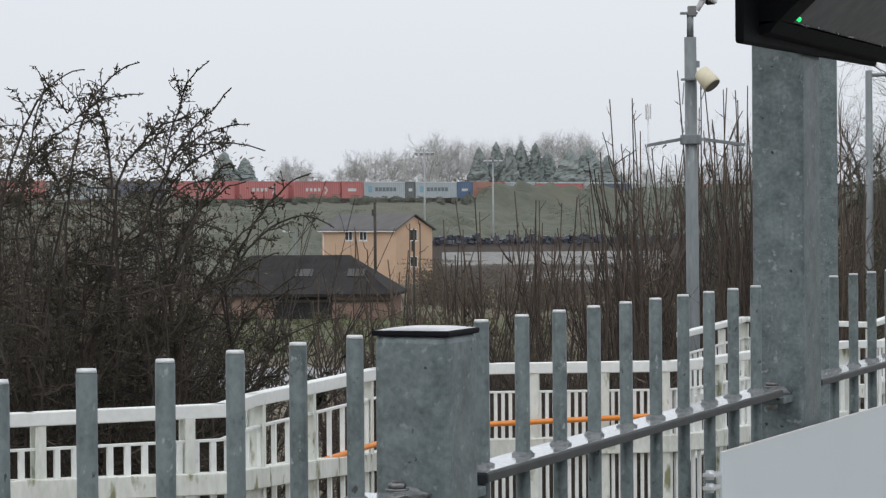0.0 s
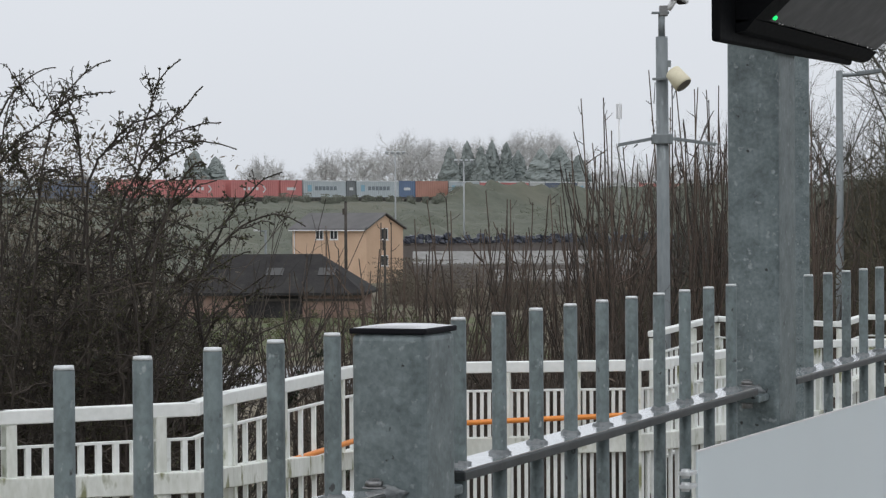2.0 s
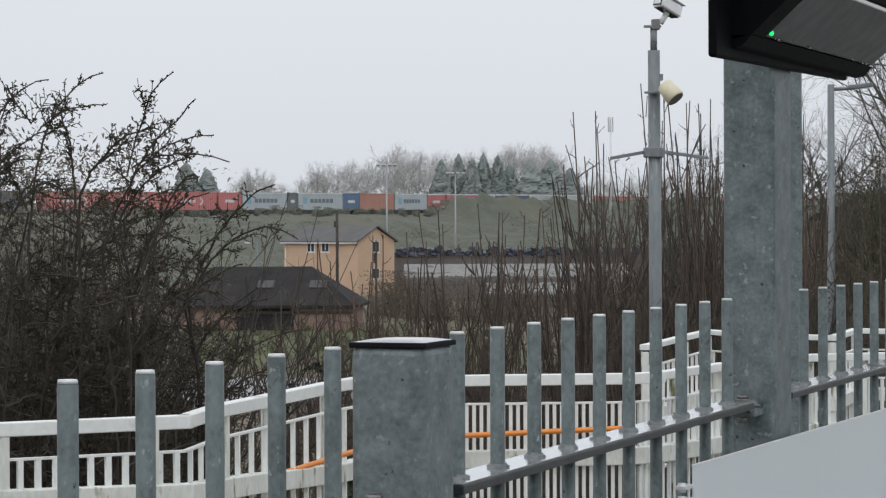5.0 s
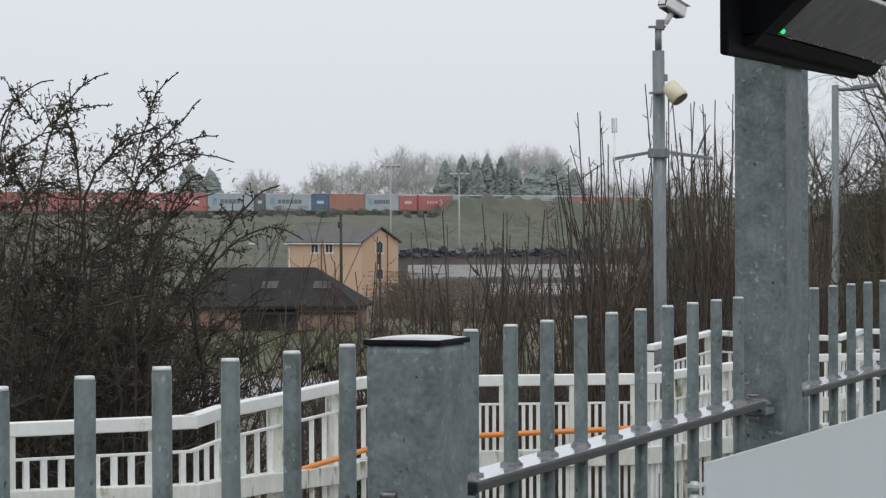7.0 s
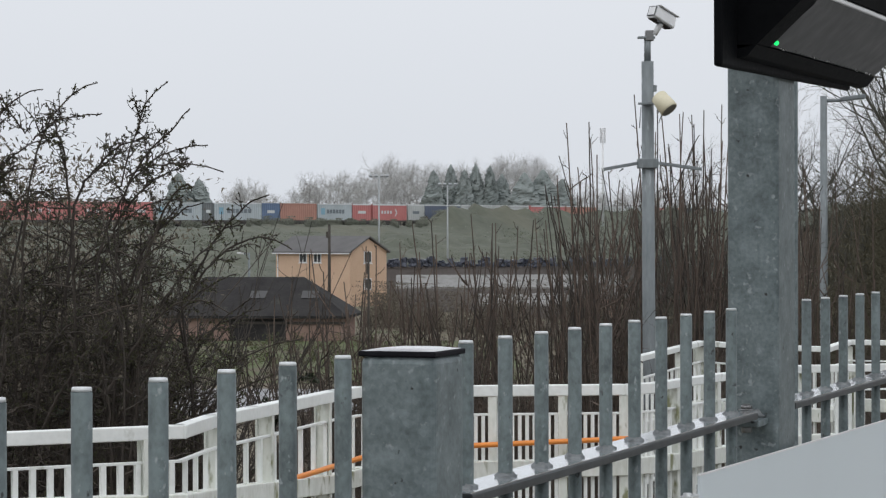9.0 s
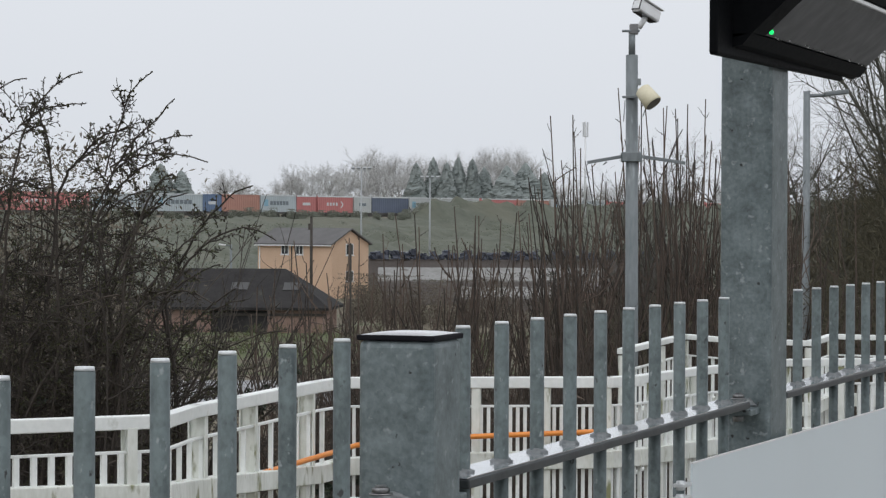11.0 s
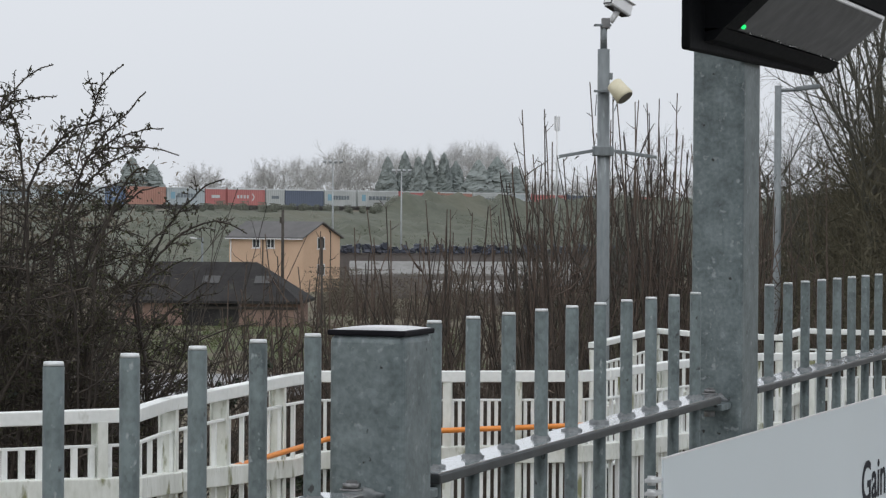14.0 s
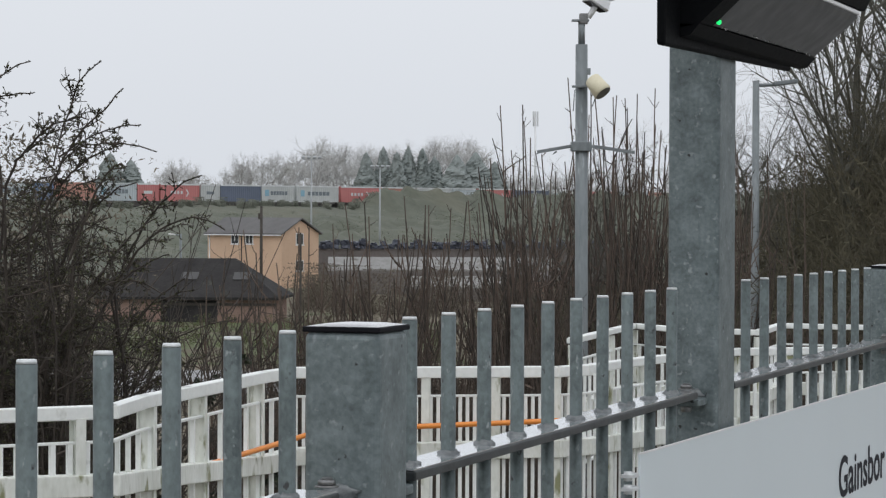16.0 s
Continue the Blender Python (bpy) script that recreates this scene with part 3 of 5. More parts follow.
# ---- white walkway railings ----
def railing(pts, posts, group="walkway railings", pitch=0.075, bar=0.028, deep=0.07):
    """Level white parapet: top rail, thin rail, balusters, lower beam; pts: (a, d, z_bottom)."""
    ob = thing("walkway_railing", Matrix(), "white painted steel walkway railing with thin balusters, algae-stained, posts greyed for shade", "railing", group)
    top = 0.62
    for (a0, d0, b0), (a1, d1, b1) in zip(pts, pts[1:]):
        p, q = V(a0, d0, 0), V(a1, d1, 0)
        n = (q - p).length
        along = (q - p).normalized()
        e = along * 0.03
        part("top_rail", beam(p - e + Vector((0, 0, top - deep / 2)), q + e + Vector((0, 0, top - deep / 2)), 0.075, deep, 0.006), WHITE, ob)
        part("mid_rail", beam(p + Vector((0, 0, top - 0.185)), q + Vector((0, 0, top - 0.185)), 0.03, 0.014, 0.002), WHITE, ob)
        part("lower_beam", beam(p - e + Vector((0, 0, b0 - 0.055)), q + e + Vector((0, 0, b1 - 0.055)), 0.10, 0.11, 0.006), WHITE_ALGAE_SHADE, ob)
        part("lower_rail", beam(p + Vector((0, 0, b0 - 0.50)), q + Vector((0, 0, b1 - 0.50)), 0.03, 0.02, 0.002), WHITE, ob)
        k = max(1, round(n / pitch))
        for i in range(k):
            f = (i + 0.5) / k
            c, b = p.lerp(q, f), b0 + (b1 - b0) * f
            part("baluster", beam(c + Vector((0, 0, b)) - along * 0, c + Vector((0, 0, top - 0.19)) + along * 1e-4, bar, bar), WHITE, ob)
            part("baluster", beam(c + Vector((0, 0, b - 0.50)), c + Vector((0, 0, b - 0.11)) + along * 1e-4, bar, bar), WHITE, ob)
    for a, d, b, fx, fy in posts:
        c = V(a, d, 0)
        out = (V(a + fx, d + fy, 0) - c).normalized()
        mid, tall = Vector((0, 0, (0.56 + b - 0.75) / 2)), 0.56 - b + 0.75
        bm = beam(c + out * -0.022 + mid, c + out * 0.058 + mid, 0.012, tall, 0.002)
        add(bm, beam(c + out * -0.032 + mid, c + out * -0.022 + mid, 0.055, tall, 0.003))
        add(bm, beam(c + out * 0.058 + mid, c + out * 0.068 + mid, 0.055, tall, 0.003))
        # the algae-stained paint also greys the posts in place of their shade
        part("post", bm, WHITE_ALGAE_SHADE, ob)
    return ob


A = [(-3.6, 11.95, 0.30), (-2.173, 12.706, 0.29), (-1.278, 13.176, 0.27)]
B = [(-1.278, 13.176, 0.27), (-1.18, 13.884, 0.22), (-0.998, 14.526, 0.19), (-0.609, 15.954, 0.10), (-0.45, 16.36, 0.11)]
Cc = [(-0.45, 16.36, 0.11), (0.123, 16.393, 0.14), (1.238, 16.513, 0.15), (1.432, 16.675, 0.15)]
railing(A, [(-2.85, 12.33, 0.29, -0.5, 1), (-2.13, 12.73, 0.29, -0.5, 1), (-1.435, 13.086, 0.28, -0.5, 1)], pitch=0.092)
railing(B, [(-1.152, 13.99, 0.22, -1, 0.2), (-0.929, 14.80, 0.18, -1, 0.2), (-0.64, 15.85, 0.12, -1, 0.2)], pitch=0.25, bar=0.024)
railing(Cc, [(-0.05, 16.383, 0.13, 0.1, 1), (0.393, 16.425, 0.14, 0.1, 1), (0.839, 16.472, 0.15, 0.1, 1), (1.228, 16.512, 0.15, 0.1, 1)], pitch=0.046, bar=0.021)
railing([(1.432, 16.675, 0.15), (1.94, 17.662, 0.12), (2.69, 18.72, 0.12), (3.5, 18.95, 0.12), (4.6, 19.3, 0.12)], [(1.60, 17.0, 0.14, -1, 0.5), (1.94, 17.66, 0.12, -1, 0.5), (2.3, 18.17, 0.12, -1, 0.5), (2.69, 18.72, 0.12, -1, 0.5), (3.1, 18.83, 0.12, 0, 1), (3.5, 18.95, 0.12, 0, 1), (4.0, 19.1, 0.12, 0, 1)], pitch=0.11, bar=0.022, deep=0.055)
railing([(1.632, 20.229, 0.1), (2.098, 21.84, 0.1), (2.398, 22.866, 0.1), (2.633, 22.3, 0.1), (3.305, 21.615, 0.1), (3.715, 22.965, 0.1), (4.174, 22.7, 0.1), (5.4, 22.4, 0.1)], [(1.632, 20.229, 0.1, 0, 1), (2.098, 21.84, 0.1, 0, 1), (2.398, 22.866, 0.1, -1, 0.3), (3.305, 21.615, 0.1, 0, 1), (3.715, 22.965, 0.1, 0, 1), (4.5, 22.62, 0.1, 0, 1)], pitch=0.22, bar=0.022, deep=0.045)


def walkway_deck():
    vs = [V(a, d, z - 0.16) for a, d, z in A + B[1:] + Cc[1:] + [(1.94, 17.662, 0.12), (2.69, 18.72, 0.12), (4.6, 19.3, 0.12)]]
    n = len(vs)
    inner = [v + (V(0.9, -1.1, 0) - V(0, 0, 0)) for v in vs]
    low = [v - Vector((0, 0, 0.14)) for v in vs]
    low2 = [v - Vector((0, 0, 0.14)) for v in inner]
    fs = []
    for i in range(n - 1):
        fs += [(i, i + 1, n + i + 1, n + i), (2 * n + i, 2 * n + i + 1, i + 1, i), (n + i, n + i + 1, 3 * n + i + 1, 3 * n + i), (3 * n + i, 3 * n + i + 1, 2 * n + i + 1, 2 * n + i)]
    ob = data_part("walkway_deck", vs + inner + low + low2, fs, WHITE_ALGAE_SHADE)
    tagged(ob, "pale walkway deck below the white railings", "walkway", kind="structure")


def handrail(pts):
    ob = thing("handrail", Matrix(), "orange tubular handrail fixed inside the white railing", "handrail")
    line = [(V(a, d, z), 0.017) for a, d, z in pts]
    vs, fs = tubes([line], 12)
    data_part("tube", vs, fs, ORANGE, ob, smooth=True)


handrail([(-1.20, 14.2, 0.10), (-1.0, 14.75, 0.128), (-0.76, 15.3, 0.156), (-0.52, 15.85, 0.184), (-0.36, 16.20, 0.205), (0.123, 16.27, 0.245), (0.7, 16.33, 0.265), (1.3, 16.39, 0.285), (1.64, 16.42, 0.32)])
handrail([(-0.30, 13.9, -0.20), (0.30, 14.1, -0.19), (0.9, 14.3, -0.18), (1.4, 14.5, -0.17)])


# ---- camera and loudspeaker column ----
def cctv_column():
    ob = thing("cctv_column", M(2.69, 31.82, 0), "galvanised steel camera column with a cross arm", "column")
    part("lower_shaft", rod((0.03, 0, -3.9), (0, 0, 3.65), 0.086, 0.074, 20), GALV_FAR, ob)
    part("upper_tube", rod((0, 0, 3.65), (0, 0, 3.94), 0.042, 0.042, 14), GALV_FAR, ob)
    c = part("collar", box(-0.125, 0.125, -0.105, 0.105, 2.34, 2.46, 0.012), GALV_FAR, ob)
    part("cross_arm", beam((-0.54, 0, 2.33), (-0.09, -0.02, 2.41), 0.05, 0.04, 0.004), GALV_FAR, c)
    part("cross_arm", beam((0.09, -0.02, 2.41), (0.66, 0, 2.33), 0.05, 0.04, 0.004), GALV_FAR, c)
    for x in (-0.5, -0.3, 0.3, 0.56):
        part("spike", rod((x, 0, 2.34), (x - 0.05, 0, 2.30), 0.012, 0.004, 6), GALV_FAR, c)
    part("top_plate", box(-0.12, 0.09, -0.05, 0.05, 3.93, 3.955, 0.004), GALV_FAR, ob)
    part("clamp", box(-0.03, 0.075, -0.05, 0.05, 3.90, 4.03, 0.012), BOLT, ob)
    part("junction_box", box(0.06, 0.11, -0.04, 0.04, 3.28, 3.36, 0.006), GALV_FAR, ob)
    part("base_plate", box(-0.2, 0.2, -0.2, 0.2, -3.93, -3.9, 0.004), GALV_FAR, ob)
    return ob


def loudspeaker():
    ob = thing("loudspeaker", M(2.69, 31.70, 3.13), "cream cylindrical projector loudspeaker clamped to the column", "loudspeaker")
    p, q = Vector((0.115, 0.0, 0.095)), Vector((0.250, -0.09, -0.085))
    part("body", rod(p, q, 0.098, 0.118, 28, 0.014), CREAM, ob)
    d = (q - p).normalized()
    part("mouth", rod(q + d * 0.001, q + d * 0.004, 0.104, 0.104, 28), HORN, ob, "dark flat disc across the mouth")
    part("bracket", beam((-0.12, 0.05, 0.0), (0.14, 0.0, 0.005), 0.05, 0.028, 0.003), GALV_FAR, ob)
    part("cable", rod((-0.09, 0.02, -0.04), (-0.105, 0.04, -0.30), 0.006, n=8), GALV_FAR, ob)
    part("cable", rod((0.19, 0.02, -0.06), (0.13, 0.06, -0.24), 0.006, n=8), GALV_FAR, ob)


def cctv_camera():
    ob = thing("cctv_camera", M(2.69, 31.80, 4.0), "white camera housing with a sunshield on the column top", "camera")
    bm = prism([(-0.095, -0.075), (-0.085, 0.06), (-0.05, 0.10), (0.05, 0.10), (0.085, 0.06), (0.095, -0.075), (0.05, -0.09), (-0.05, -0.09)], -0.20, 0.20)
    bmesh.ops.bevel(bm, geom=bm.edges[:], offset=0.01, segments=2, affect="EDGES")
    body = part("housing", bm, CAM_WHITE, ob)
    body.matrix_basis = pose(0.175, 0.0, 0.185, -22, 0, -50) @ Matrix.Diagonal((0.88, 0.88, 0.88, 1))
    part("front_window", box(-0.066, 0.066, 0.195, 0.206, -0.06, 0.062, 0.004), DARK_GLASS_RIM_SHADE, body, "dark glass front window")
    part("rear_rim", box(-0.078, 0.078, -0.212, -0.202, -0.07, 0.08, 0.004), DARK_GLASS_RIM_SHADE, body, "dark rear rim")
    part("rear_plate", box(-0.062, 0.062, -0.218, -0.212, -0.055, 0.065, 0.003), CAM_WHITE, body)
    # a dark plate puts the shade below the housing into colour
    part("belly_shade", box(-0.07, 0.07, -0.18, 0.18, -0.096, -0.089), DARK_GLASS_RIM_SHADE, body, "belly plate coloured dark for its shade")
    part("sunshield", box(-0.10, 0.10, -0.17, 0.235, 0.104, 0.112, 0.003), CAM_WHITE, body)
    part("bracket", rod((0.08, 0, -0.02), (0.17, 0, 0.12), 0.036, n=12), CAM_WHITE, ob)


cctv_column()
loudspeaker()
cctv_camera()


def street_lamp(a, d, top, base, arm, r0, r1, label, group="", head=None):
    ob = thing("street_lamp", M(a, d, 0), label, "street lamp", group)
    part("shaft", rod((0, 0, base), (0, 0, top), r0, r1, 14), GALV_FAR, ob)
    part("bracket_arm", rod((0, 0, top - 0.12), (arm * 0.5, 0, top - 0.10), r1 * 0.55, r1 * 0.5, 10), GALV_FAR, ob)
    bm = box(min(arm * 0.42, arm), max(arm * 0.42, arm), -0.10, 0.10, -0.06, 0.06, 0.03)
    bmesh.ops.rotate(bm, verts=bm.verts[:], cent=(arm * 0.42, 0, 0), matrix=Matrix.Rotation(radians(-7 if arm > 0 else 7), 3, "Y"))
    bmesh.ops.translate(bm, verts=bm.verts[:], vec=(0, 0, top - 0.08))
    h = part("lantern", bm, head or GALV_FAR, ob, "slim lantern head")
    part("lens", box(min(arm * 0.6, arm * 0.95), max(arm * 0.6, arm * 0.95), -0.07, 0.07, top - 0.10, top - 0.085), LAMP_LENS, h)


street_lamp(9.93, 65.0, 4.90, -6.5, 1.05, 0.12, 0.085, "galvanised street lamp with a short bracket arm before bare trees")


# ---- valley floor ----
def sheet(name, a0, a1, d0, d1, lift, mat, label, category, na=24, nd=16, ragged=0.0):
    vs, fs = [], []
    for i in range(nd + 1):
        for j in range(na + 1):
            a, d = a0 + (a1 - a0) * j / na, d0 + (d1 - d0) * i / nd
            if ragged and i in (0, nd):
                d += ragged * noise.noise(Vector((a * 0.2, i, 3)))
            vs.append(V(a, d, terrain(a, d) + lift))
    w = na + 1
    for i in range(nd):
        for j in range(na):
            fs.append((i * w + j, i * w + j + 1, (i + 1) * w + j + 1, (i + 1) * w + j))
    ob = data_part(name, vs, fs, mat, smooth=True)
    tagged(ob, label, category, kind="structure")


sheet("road", -34, -2.6, 112, 138, 0.05, ASPHALT, "wet grey asphalt yard beside the meadow", "road")
sheet("meadow", -40, 6, 143, 196, 0.04, GRASS, "patch of damp green meadow grass before the barn", "grass", ragged=6)


def window(parent, face, c, z0, z1, w):
    """A framed two-light window on the wall x=0 ('side') or y=0 ('gable')."""
    def put(u0, u1, v0, v1, out0, out1):
        return box(out0, out1, u0, u1, v0, v1) if face == "side" else box(u0, u1, out0, out1, v0, v1)
    fr = put(c - w / 2, c + w / 2, z0, z0 + 0.09, -0.06, 0.03)
    for b in (put(c - w / 2, c + w / 2, z1 - 0.09, z1, -0.06, 0.03), put(c - w / 2, c - w / 2 + 0.09, z0, z1, -0.06, 0.03), put(c + w / 2 - 0.09, c + w / 2, z0, z1, -0.06, 0.03), put(c - 0.05, c + 0.05, z0, z1, -0.06, 0.03)):
        add(fr, b)
    f = part("window", fr, FRAME_WHITE, parent, "white framed window")
    part("pane", put(c - w / 2 + 0.08, c - 0.04, z0 + 0.08, z1 - 0.08, -0.03, -0.01), PANE, f)
    part("pane", put(c + 0.04, c + w / 2 - 0.08, z0 + 0.08, z1 - 0.08, -0.03, -0.01), PANE, f)
    part("sill", put(c - w / 2 - 0.08, c + w / 2 + 0.08, z0 - 0.09, z0, -0.12, 0.02), FRAME_WHITE, f)


def house():
    W, L, Z0, EAVE, RIDGE = 6.3, 11.0, -7.2, -0.95, 0.62
    ob = thing("house", M(-8.45, 287.0, 0, 51), "two-storey buff brick house with a brown tiled gable roof", "house")
    prof = [(0, Z0), (W, Z0), (W, EAVE), (W / 2, RIDGE - 0.15), (0, EAVE)]
    part("wall_shell", prism(prof, 0, L), BUFF, ob)
    for s in (0, 1):
        x0, x1 = (-0.35, W / 2) if s == 0 else (W + 0.35, W / 2)
        z0 = EAVE - 0.35 * (RIDGE - EAVE) / (W / 2)
        bm = prism([(x0, z0), (x1, RIDGE), (x1, RIDGE + 0.16), (x0, z0 + 0.16)], -0.3, L + 0.3)
        part("roof", bm, SLATE, ob, "brown tiled roof slope")
    part("gutter", box(-0.46, -0.35, -0.2, L + 0.2, EAVE - 0.28, EAVE - 0.16), FRAME_WHITE, ob)
    for c in (6.9, 4.75):
        window(ob, "side", c, -2.2, -1.05, 1.15)
    window(ob, "side", 9.2, -5.2, -4.0, 1.15)
    window(ob, "gable", 3.0, -2.25, -0.95, 1.3)
    window(ob, "gable", 3.0, -5.15, -3.95, 1.3)
    part("downpipe", rod((-0.06, 10.7, Z0), (-0.06, 10.7, EAVE - 0.2), 0.06, n=8), FRAME_WHITE, ob)
    part("downpipe", rod((-0.06, 5.9, Z0), (-0.06, 5.9, EAVE - 0.2), 0.06, n=8), TIMBER, ob)


def barn():
    ob = thing("barn", M(-11.1, 200.0, 0, -6), "low brick barn with a dark hipped roof and rooflights", "barn")
    x0, x1, y0, y1, ev, rd = -9.0, 5.6, -4.5, 4.5, -4.95, -2.1
    part("wall_shell", box(x0 + 0.5, x1 - 0.5, y0 + 0.5, y1 - 0.5, -7.4, ev + 0.05), RED_BRICK, ob)
    vs = [Vector(v) for v in ((x0, y0, ev), (x1, y0, ev), (x1, y1, ev), (x0, y1, ev), (x0 + 3.0, 0, rd), (x1 - 3.9, 0, rd))]
    lo = [v - Vector((0, 0, 0.2)) for v in vs[:4]]
    data_part("roof", vs + lo, [(0, 1, 5, 4), (1, 2, 5), (2, 3, 4, 5), (3, 0, 4), (6, 7, 1, 0), (7, 8, 2, 1), (8, 9, 3, 2), (9, 6, 0, 3), (9, 8, 7, 6)], BARN_ROOF_AND_SHADE, ob, "dark hipped roof")
    n = Vector((0, -(rd - ev), 4.5)).normalized()
    for x in (-1.5, 2.5):
        k = 0.52
        c = Vector((x, y0 + 4.5 * k, ev + (rd - ev) * k + 0.06))
        bm = box(-0.65, 0.65, -0.5, 0.5, -0.03, 0.03)
        bmesh.ops.transform(bm, matrix=Matrix.Translation(c) @ Matrix.Rotation(math.atan2(rd - ev, 4.5), 4, "X"), verts=bm.verts[:])
        part("rooflight", bm, SKYLIGHT, ob, "translucent rooflight sheet")
    # flat dark panel stands in for the shade inside the open doorway
    part("door", box(-3.4, 0.9, y0 + 0.44, y0 + 0.5, -7.3, -5.2), BARN_ROOF_AND_SHADE, ob, "dark panel painted as the shade of an open doorway")
    part("lintel", box(-3.1, 5.4, y0 + 0.36, y0 + 0.5, -5.6, -5.4), TIMBER, ob)


def shed(a, d, w, depth, z0, z1, rise, wall, roof, label):
    ob = thing("shed", M(a, d, 0), label, "shed", "yard sheds")
    part("wall_shell", box(-w / 2, w / 2, 0, depth, z0, z1), wall, ob)
    p = prism([(0, z1), (depth / 2, z1 + rise), (depth, z1), (depth, z1 + 0.15), (depth / 2, z1 + rise + 0.15), (0, z1 + 0.15)], -w / 2 - 0.2, w / 2 + 0.2)
    bmesh.ops.transform(p, matrix=Matrix(((0, 1, 0, 0), (1, 0, 0, 0), (0, 0, 1, 0), (0, 0, 0, 1))), verts=p.verts[:])
    bmesh.ops.recalc_face_normals(p, faces=p.faces[:])
    part("roof", p, roof, ob)
    k = int(w / 5)
    for i in range(k):
        x = -w / 2 + (i + 0.5) * w / k
        part("door", box(x - 0.9, x + 0.9, -0.06, 0.0, z0, z1 - 1.2), SHED_WHITE if wall is SHED_WHITE else SHED_DARK, ob)


def wooden_pole(a, d, top, r, label):
    ob = thing("telegraph_pole", M(a, d, 0), label, "pole", "telegraph poles")
    part("shaft", rod((0, 0, -7.4), (0, 0, top), r * 1.2, r, 10), TIMBER, ob)
    part("cap", rod((0, 0, top), (0, 0, top + 0.12), r * 1.1, r * 0.4, 10), TIMBER, ob)
    part("step_box", box(-r * 2.2, -r * 0.6, -0.12, 0.12, top - 1.2, top - 0.6), TIMBER, ob)


def floodlight_mast(a, d, top, arm):
    ob = thing("floodlight_mast", M(a, d, 0), "slender pale steel floodlight mast above the yard", "mast", "floodlight masts")
    part("shaft", rod((0, 0, -7.4), (0, 0, top), 0.15, 0.085, 10), STEEL_PALE, ob)
    part("crosshead", beam((-arm, 0, top - 0.15), (arm, 0, top - 0.15), 0.07, 0.06), STEEL_PALE, ob)
    for x in (-arm, -arm * 0.35, arm * 0.35, arm):
        bm = box(-0.22, 0.22, -0.18, 0.18, -0.11, 0.11, 0.03)
        bmesh.ops.transform(bm, matrix=pose(x, 0, top + 0.10, 30, 0, 0), verts=bm.verts[:])
        part("floodlight", bm, STEEL_PALE, ob)


def scrap_row():
    rng = random.Random(4)
    wall = thing("yard_wall", M(9.0, 303.0, 0), "dark yard wall below stacked scrap bales", "wall")
    part("panel", box(-14.5, 22, 0, 0.5, -7.4, -3.0), SHED_DARK, wall)
    part("coping", box(-14.6, 22.1, -0.06, 0.56, -3.0, -2.85), SHED_DARK, wall)
    for row in range(2):
        for i in range(62):
            x = -4.6 + i * 0.54 + rng.uniform(-0.2, 0.2)
            h = rng.uniform(0.3, 0.75)
            z = -2.85 + row * 0.42
            if row and rng.random() < 0.35:
                continue
            bm = box(-0.32, 0.32, -0.4, 0.4, 0, h, 0.10)
            for v in bm.verts:
                v.co += stray(rng, 0.07)
            ob = part("scrap_bale", bm, CAR_DARK)
            ob.matrix_basis = M(x, 303.25 + rng.uniform(-0.1, 0.1), z, rng.uniform(-12, 12))
            tagged(ob, "dark blue bale of crushed scrap stacked on the yard wall", "scrap bale", "stacked scrap bales")


house()
barn()
shed(8.6, 262.0, 23.0, 9.0, -7.3, -4.5, 1.2, SHED_DARK, SHED_WHITE, "long low dark shed with a pale metal roof")
shed(9.0, 238.0, 8.0, 6.0, -7.3, -5.5, 0.9, SHED_DARK, SHED_WHITE, "small dark shed with a pale metal roof")
shed(17.5, 226.0, 9.0, 6.0, -7.3, -4.6, 0.8, RED_BRICK, SHED_DARK, "low red brick workshop with a dark roof")
scrap_row()
wooden_pole(-9.53, 255.0, 1.9, 0.14, "tall dark wooden telegraph pole beside the house")
wooden_pole(-3.36, 150.0, 0.2, 0.065, "dark wooden telegraph pole in the meadow")
floodlight_mast(-6.0, 330.0, 8.2, 1.05)
floodlight_mast(2.7, 330.0, 7.1, 1.0)


def antenna_mast():
    ob = thing("antenna_mast", M(30.6, 450.0, 0), "pale grey radio mast with panel antennas", "mast")
    part("pole", rod((0, 0, 2), (0, 0, 17.4), 0.24, 0.16, 10), LAMP_LENS, ob)
    for k in range(3):
        an = 2 * math.pi * k / 3 + 0.4
        c = Vector((0.42 * math.cos(an), 0.42 * math.sin(an), 0))
        ant = part("antenna", box(-0.16, 0.16, -0.10, 0.10, -1.3, 1.3, 0.05), LAMP_LENS, ob)
        ant.matrix_basis = pose(c.x, c.y, 17.6, 0, 0, math.degrees(an) + 90)
    part("spike", rod((0, 0, 17.4), (0, 0, 19.2), 0.06, 0.03, 8), LAMP_LENS, ob)


antenna_mast()
street_lamp(-17.4, 255.0, -0.75, -7.2, -1.2, 0.13, 0.10, "pale street lamp on the road behind the barn", head=LAMP_LENS)


